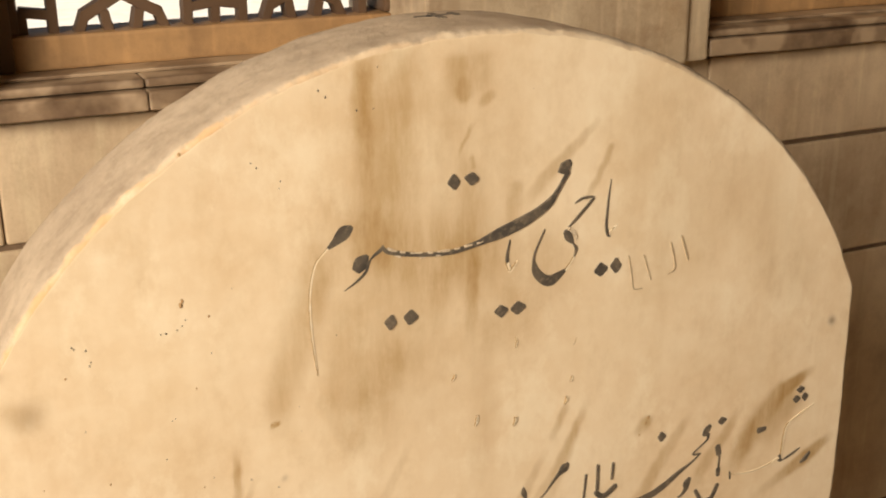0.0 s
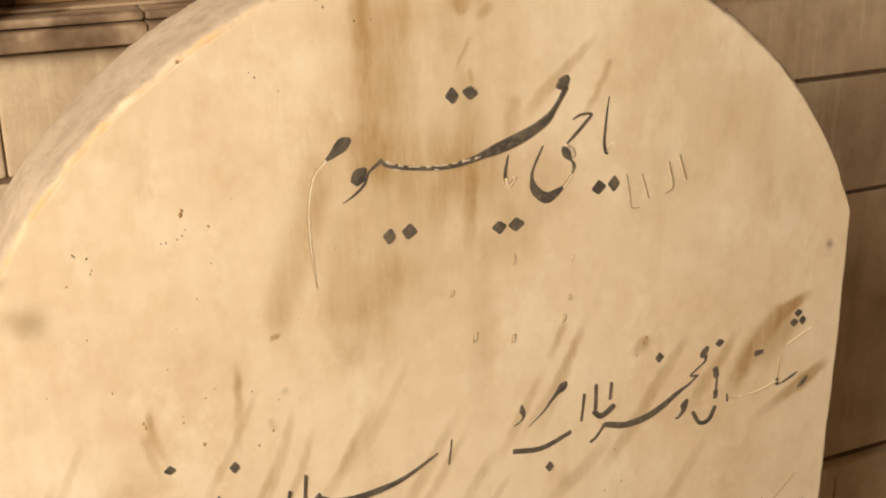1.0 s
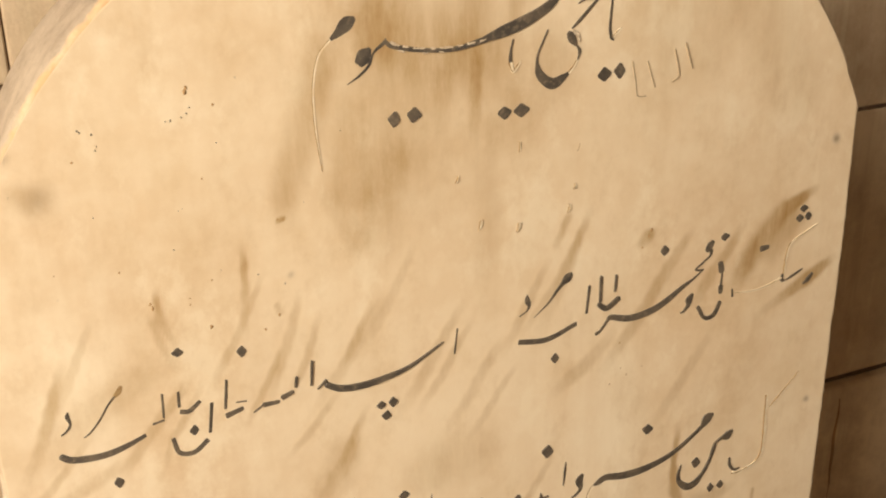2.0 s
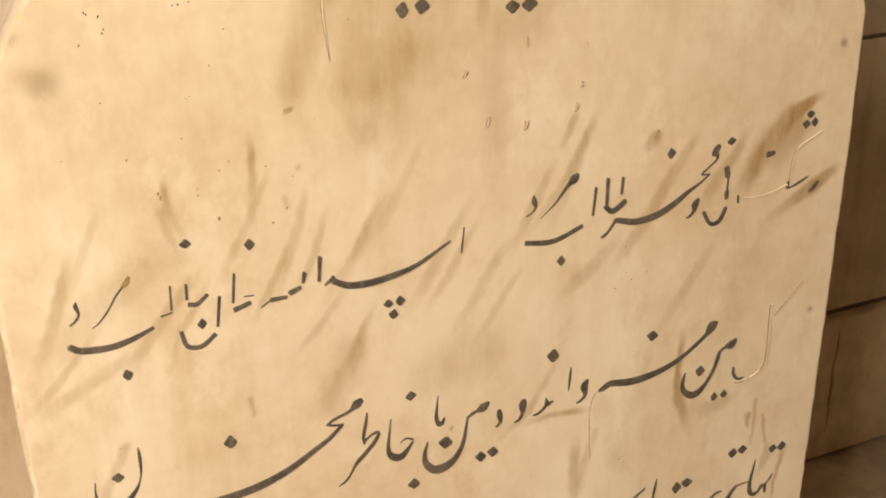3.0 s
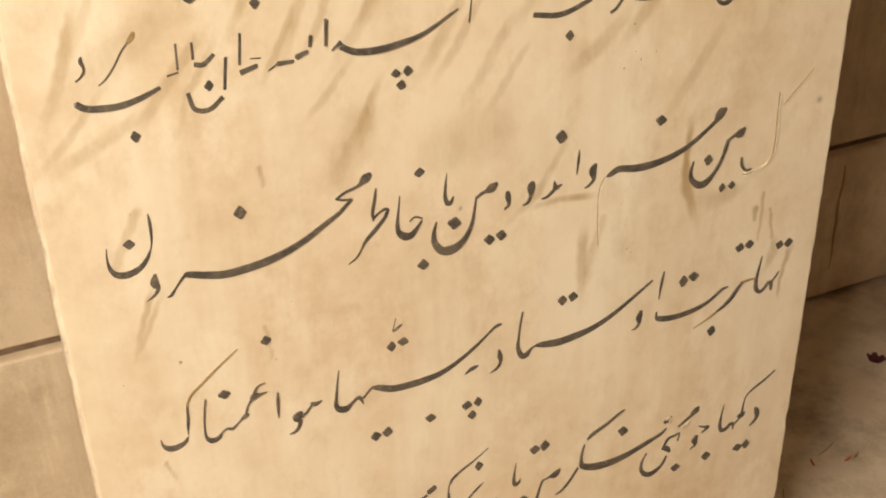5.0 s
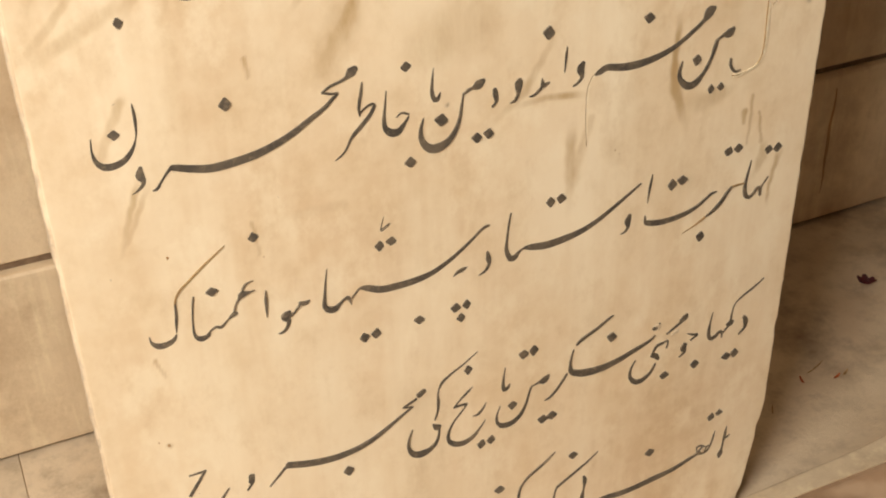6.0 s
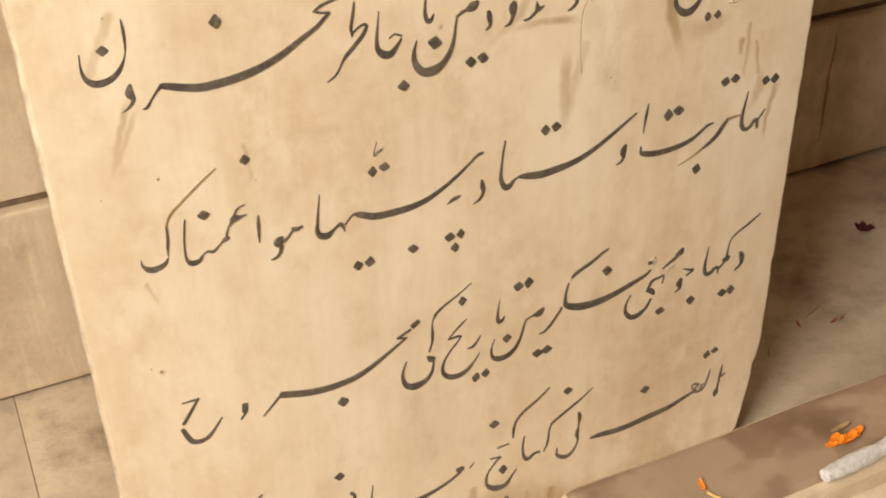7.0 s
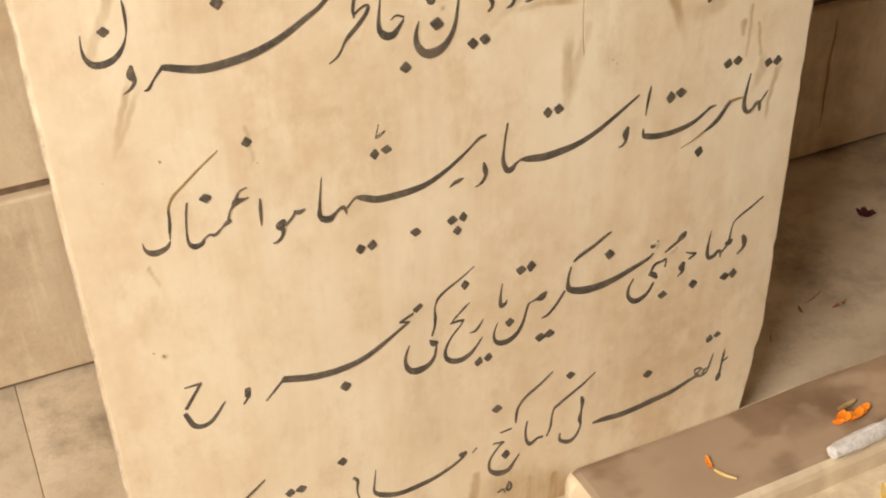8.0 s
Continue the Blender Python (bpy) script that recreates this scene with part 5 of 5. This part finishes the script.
pit(-150.0, 746.0, 0.9, DARK_PIT)
pit(-134.0, 737.0, 0.8, DARK_PIT)
pit(-172.0, 753.0, 0.6, DARK_PIT)
pit(-118.0, 771.0, 0.8, DARK_PIT)
pit(-265.0, 753.0, 0.6, DARK_PIT)
pit(-126.0, 773.0, 0.6, DARK_PIT)
pit(-136.0, 779.0, 2.2, RUST_PIT)
pit(-134.0, 780.0, 1.2, RUST_PIT)
pit(-214.0, 737.0, 2.6, RUST_PIT)
pit(-215.0, 740.0, 1.8, RUST_PIT)
pit(-139.0, 717.0, 1.3, RUST_PIT)
pit(-181.0, 718.0, 1.8, RUST_PIT)
pit(-192.0, 735.0, 1.0, RUST_PIT)
pit(-192.0, 739.0, 0.7, RUST_PIT)
pit(-265.0, 768.0, 1.3, RUST_PIT)
pit(-98.0, 753.0, 1.4, RUST_PIT)
pit(-178.0, 748.0, 0.9, RUST_PIT)
pit(-183.0, 862.0, 2.0, RUST_PIT)
pit(-230.0, 763.0, 1.6, RUST_PIT)
pit(-178.0, 811.0, 1.2, RUST_PIT)
pit(-247.0, 831.0, 1.4, RUST_PIT)
pit(-148.0, 709.0, 1.2, RUST_PIT)
pit(111.0, 620.0, 0.9, RUST_PIT)
pit(116.0, 613.0, 1.1, RUST_PIT)
pit(129.0, 617.0, 0.9, RUST_PIT)
pit(102.0, 609.0, 0.8, RUST_PIT)
pit(160.0, 605.0, 0.9, RUST_PIT)
pit(109.0, 641.0, 1.8, RUST_PIT)
pit(131.0, 724.0, 2.6, RUST_PIT)
pit(129.0, 720.0, 2.0, RUST_PIT)
pit(124.0, 712.0, 1.0, RUST_PIT)
pit(-95.0, 969.0, 0.9, DARK_PIT)
pit(-136.0, 934.0, 0.8, DARK_PIT)
pit(-139.0, 937.0, 0.6, DARK_PIT)
pit(-123.0, 925.0, 0.8, DARK_PIT)
pit(-124.0, 921.0, 0.6, DARK_PIT)
pit(-99.0, 973.0, 0.7, DARK_PIT)
pit(-64.0, 983.0, 0.9, DARK_PIT)
pit(-77.0, 960.0, 0.8, DARK_PIT)
pit(-67.0, 960.0, 0.7, DARK_PIT)
pit(168.0, 902.0, 0.8, DARK_PIT)
pit(35.0, 962.0, 0.7, DARK_PIT)
pit(-154.0, 867.0, 0.6, DARK_PIT)
pit(-233.0, 838.0, 0.7, DARK_PIT)
pit(179.0, 948.0, 0.9, DARK_PIT)
pit(-263.0, 303.0, 1.9, RUST_PIT)
pit(-270.0, 308.0, 1.0, RUST_PIT)
pit(-175.0, 442.0, 1.0, RUST_PIT)
pit(114.0, 457.0, 2.4, RUST_PIT)
pit(118.0, 453.0, 1.6, RUST_PIT)
pit(-248.0, 249.0, 0.9, RUST_PIT)
pit(-112.0, 468.0, 0.9, RUST_PIT)
pit(-147.0, 460.0, 0.9, RUST_PIT)
pit(-257.0, 577.0, 0.8, DARK_PIT)
pit(-258.0, 577.0, 0.6, DARK_PIT)
pit(-280.0, 454.0, 0.8, DARK_PIT)
pit(-273.0, 512.0, 1.6, RUST_PIT)
pit(-241.0, 460.0, 1.5, RUST_PIT)
pit(-145.0, 473.0, 1.0, RUST_PIT)
pit(-160.0, 486.0, 0.8, DARK_PIT)
pit(-168.0, 853.0, 1.4, RUST_PIT)
pit(-177.0, 946.0, 1.8, RUST_PIT)
pit(-182.0, 864.0, 1.6, RUST_PIT)
tick(26.0, 804.0, 26.0, 797.0)
tick(71.0, 796.0, 69.0, 791.0)
tick(-2.0, 754.0, -3.0, 748.0)
tick(26.0, 748.0, 25.0, 742.0)
tick(64.0, 753.0, 63.0, 749.0)
tick(68.0, 769.0, 67.0, 765.0)
tick(-17.0, 787.0, -19.0, 783.0)
tick(-1.0, 755.0, -2.0, 749.0)
tick(27.0, 748.0, 26.0, 743.0)
tick(64.0, 755.0, 65.0, 751.0)
tick(68.0, 769.0, 69.0, 765.0)

for spots, mat, lab in ((DARK_PIT, WORN, "dark pinprick pits"), (RUST_PIT, FLECK, "rust-brown flecks")):
    bm = bmesh.new()
    for x, z, r in spots:
        centre = bm.verts.new((x, -0.0005, z))
        rim = []
        for k in range(9):
            a = k * math.tau / 9
            q = r * (0.75 + 0.55 * noise.noise(Vector((math.cos(a) * 1.3 + x * 900, math.sin(a) * 1.3, z * 900))))
            rim.append(bm.verts.new((x + math.cos(a) * q * 0.8, 0.0003, z + math.sin(a) * q * 1.15)))
        for k in range(9):
            bm.faces.new((centre, rim[k], rim[(k + 1) % 9]))
    bmesh.ops.recalc_face_normals(bm, faces=bm.faces[:])
    tagged(part("surface_flecks", bm, mat, gravestone), lab, kind="stuff")
for pts in PIT_TICKS:
    bm = bmesh.new()
    stroke_faces(bm, pts, 0, 0.0006)
    # thin brown stroke paints the shaded side of the tick
    stroke_faces(bm, tuple((x - 0.55, z, n * 0.4) for x, z, n in pts), 1, 0.00045)
    bmesh.ops.recalc_face_normals(bm, faces=bm.faces[:])
    part("chisel_tick", bm, (GROOVE, OCHRE), gravestone, "short pale chisel tick")

# ---- the grave chest in front of the stone ----
def grimed(bm):
    """Brown film on the upward faces, clean pale marble on the sides."""
    bm.normal_update()
    for f in bm.faces:
        f.material_index = 0 if f.normal.z > 0.80 else 1
    return bm


chest = thing("grave_chest", "low marble grave chest with a grimy brown rim and sunken top", "grave")
TOP, FAR, LEFT, RIMW = 0.415, -0.330, -0.126, 0.059
part("body", slab_bm(LEFT + 0.006, 0.60, -1.75, FAR - 0.006, 0.0, TOP - 0.032, 0.006, 2), GRAVE_SIDE, chest)
part("rim", grimed(slab_bm(LEFT, 0.606, FAR - RIMW, FAR, TOP - 0.034, TOP, 0.011, 5, 0.0016, 14)), (GRAVE_TOP, GRAVE_SIDE), chest, "brown grimy marble rim with worn edges")
part("rim", grimed(slab_bm(LEFT + 0.001, LEFT + RIMW + 0.012, -1.756, FAR - RIMW - 0.001, TOP - 0.034, TOP - 0.001, 0.009, 4, 0.0008, 14)), (GRAVE_TOP, GRAVE_SIDE), chest)
part("rim", slab_bm(0.545, 0.605, -1.756, FAR - RIMW - 0.001, TOP - 0.034, TOP - 0.001, 0.009, 4, 0.0008, 8), GRAVE_TOP, chest)
part("top_panel", slab_bm(LEFT + RIMW + 0.010, 0.547, -1.75, FAR - RIMW + 0.002, TOP - 0.045, TOP - 0.018, 0.004, 2, 0.0008, 14), GRAVE_SIDE, chest, "pale sunken marble panel streaked brown")

kerb_bm = slab_bm(0.09, 1.2, -0.16, -0.013, 0.0, 0.016, 0.004, 3, 0.0012, 30)
for v in kerb_bm.verts:
    v.co.y += (v.co.x - 0.09) * 0.04 - 0.004 * max(0, noise.noise(Vector((v.co.x * 24, 3, 1)))) * (v.co.y > -0.03)
kerb = part("kerb_strip", kerb_bm, GRAVE_SIDE)
tagged(kerb, "pale chipped marble kerb strip at the foot of the gravestone", "kerb")


def petal_bm(x, y, z, length, width, turn, curl=0.4, tilt=0.2):
    """A curled petal, thick enough to have two sides."""
    bm = bmesh.new()
    rows = 7
    up, dn = [], []
    for i in range(rows):
        t = i / (rows - 1)
        w = width / 2 * math.sin(math.pi * (0.12 + 0.8 * t)) ** 0.8
        h = curl * length * (t - 0.5) ** 2 + tilt * length * t
        for s in (-1, 0, 1):
            lx, ly, lz = (t - 0.5) * length, s * w, h + abs(s) * width * 0.14
            c, q = math.cos(turn), math.sin(turn)
            px, py = x + lx * c - ly * q, y + lx * q + ly * c
            up.append(bm.verts.new((px, py, z + lz + 0.0006)))
            dn.append(bm.verts.new((px, py, z + lz)))
    for i in range(rows - 1):
        for s in range(2):
            k = i * 3 + s
            bm.faces.new((up[k], up[k + 1], up[k + 4], up[k + 3]))
            bm.faces.new((dn[k + 3], dn[k + 4], dn[k + 1], dn[k]))
    edge = [i * 3 for i in range(rows)] + [(rows - 1) * 3 + 1] + [i * 3 + 2 for i in reversed(range(rows))] + [1]
    for a, b in zip(edge, edge[1:] + edge[:1]):
        bm.faces.new((up[a], dn[a], dn[b], up[b]))
    bmesh.ops.recalc_face_normals(bm, faces=bm.faces[:])
    return bm


marigold = thing("marigold_flower", "crushed orange marigold petals lying on the grave rim", "flower")
rng = random.Random(4)
for k in range(9):
    t = k / 8
    part("petal", petal_bm(0.0215 + 0.019 * t + rng.uniform(-.001, .001), -0.3665 - 0.001 * t + rng.uniform(-.0022, .0022), TOP + 0.0002 + 0.0008 * (k % 3),
                           rng.uniform(0.006, 0.009), rng.uniform(0.003, 0.005), rng.uniform(-0.3, 1.0), 0.4, rng.uniform(0.0, 0.1)), MARIGOLD, marigold)
# dark strip in place of the shadow at the flower's far side
part("calyx", petal_bm(0.034, -0.360, TOP + 0.0005, 0.013, 0.003, 0.1, 0.2, 0.02), OCHRE, marigold, "brown strip painted for the shadow behind the petals")

sprig = thing("marigold_petal", "curved yellow and orange marigold petal on the grave rim", "petal")
part("blade", petal_bm(-0.0575, -0.362, TOP + 0.0003, 0.0075, 0.0026, 1.3, 0.5, 0.05), MARIGOLD, sprig)
part("stalk", petal_bm(-0.0555, -0.373, TOP + 0.0003, 0.012, 0.0015, -1.05, 0.3, 0.02), YELLOW, sprig, "pale yellow stalk")

loose = thing("marigold_petal", "loose yellow marigold petal on the sunken panel", "petal")
part("blade", petal_bm(0.020, -0.412, TOP - 0.0175, 0.020, 0.010, 1.2, 0.3, 0.05), YELLOW, loose)


def wick():
    """A rolled white paper stick with a blunt end, bent a little."""
    bm = bmesh.new()
    a, b = Vector((-0.001, -0.3875, TOP + 0.0050)), Vector((0.150, -0.3735, TOP + 0.0056))
    axis = (b - a).normalized()
    side = axis.cross(Vector((0, 0, 1))).normalized()
    up = side.cross(axis)
    rings, n = [], 14
    for i in range(26):
        t = i / 25
        r = 0.0044 * (1 + 0.26 * noise.noise(Vector((t * 14, 1, 2)))) * min(1, 0.82 + t * 12)
        c = a + (b - a) * t + side * 0.002 * math.sin(t * 3)
        rings.append([bm.verts.new(c + (side * math.cos(k * math.tau / n) + up * math.sin(k * math.tau / n)) * r * (1 + 0.08 * noise.noise(Vector((k * 2.1, t * 20, 0)))))
                      for k in range(n)])
    for p, q in zip(rings, rings[1:]):
        for k in range(n):
            bm.faces.new((p[k], p[(k + 1) % n], q[(k + 1) % n], q[k]))
    bm.faces.new(rings[0])
    bm.faces.new(rings[-1])
    bmesh.ops.recalc_face_normals(bm, faces=bm.faces[:])
    return bm


tagged(part("paper_stick", wick(), WICK), "rolled white paper stick lying across the grave rim", "stick")

rose = thing("rose_petals", "small clump of dark red rose petals on the floor", "petal")
for k in range(6):
    part("petal", petal_bm(0.702 + 0.006 * math.cos(k * 1.05), 0.258 + 0.006 * math.sin(k * 1.05), 0.0006 + 0.0007 * k, 0.014, 0.011, k * 1.05, 0.8, 0.25), ROSE, rose)
for x, y, turn, mat, lab in ((0.489, 0.133, 1.3, RUST, "small rust-red dry petal on the floor"), (0.531, 0.120, 0.25, RUST, "small rust-red dry petal on the floor"),
                             (0.545, 0.121, 0.4, OCHRE, "small brown dry leaf on the floor")):
    p = thing("dry_petal", lab, "petal", "dry petals on the floor")
    part("blade", petal_bm(x, y, 0.0006, 0.012, 0.003, turn, 0.5, 0.1), mat, p)

for x, y, length, turn in ((0.424, 0.106, 0.016, 0.95), (0.519, 0.145, 0.034, 0.3)):
    twig = thing("dry_stalk", "thin dark dry flower stalk on the floor", "stalk", "dry stalks on the floor")
    part("stem", petal_bm(x, y, 0.0004, length, 0.0016, turn, 0.2, 0.03), OCHRE, twig)

# ---- pieces of the wall and the floor ----
COURSES = ((0.006, 0.2325, 0.150, 0.95, 0.4175), (0.2400, 0.618, -0.100, 1.05, 0.4310), (0.6235, 0.768, 0.050, 0.90, 0.4305), (0.7735, 0.8790, -0.243, 0.74, 0.4300))
for z0, z1, joint, length, front in COURSES:
    k = -3
    while True:
        a, b = joint + k * length, joint + (k + 1) * length
        k += 1
        if b < -2.2:
            continue
        if a > 2.4:
            break
        a, b = max(a, -2.2), min(b, 2.4)
        if b - a < 0.05:
            continue
        part("stone_block", slab_bm(a + 0.0007, b - 0.0007, front, 0.4418, z0, z1, 0.006 if z0 < 0.1 else 0.0035, 3), WALL, wall)
for i in range(-2, 3):
    for j in range(4):
        x0, x1 = max(-0.374 + i * 1.36, -2.2), min(-0.374 + (i + 1) * 1.36, 2.4)
        y1 = 0.442 - j * 0.92
        y0 = max(y1 - 0.92, -2.7)
        if x1 - x0 > 0.05 and y1 - y0 > 0.05:
            part("floor_slab", slab_bm(x0 + 0.0005, x1 - 0.0005, y0 + 0.0006, y1 - 0.0006, -0.0098, 0.0, 0.0009, 2), FLOOR, floor)

# run-off streak on the lowest course
bm = bmesh.new()
rows = []
for k in range(13):
    t = k / 12
    half = 0.0035 * math.sin(math.pi * (0.12 + 0.8 * t)) * (1 + 0.5 * noise.noise(Vector((t * 6, 2, 1))))
    x = 0.752 + 0.003 * noise.noise(Vector((t * 4, 7, 1)))
    rows.append([bm.verts.new((x + d * half, y, 0.214 - 0.165 * t)) for d, y in ((-1, 0.4176), (0, 0.4169), (1, 0.4176))])
for p, q in zip(rows, rows[1:]):
    for k in (0, 1):
        bm.faces.new((p[k], p[k + 1], q[k + 1], q[k]))
part("run_off_streak", bm, SCREEN, wall, "dark brown run-off streak")
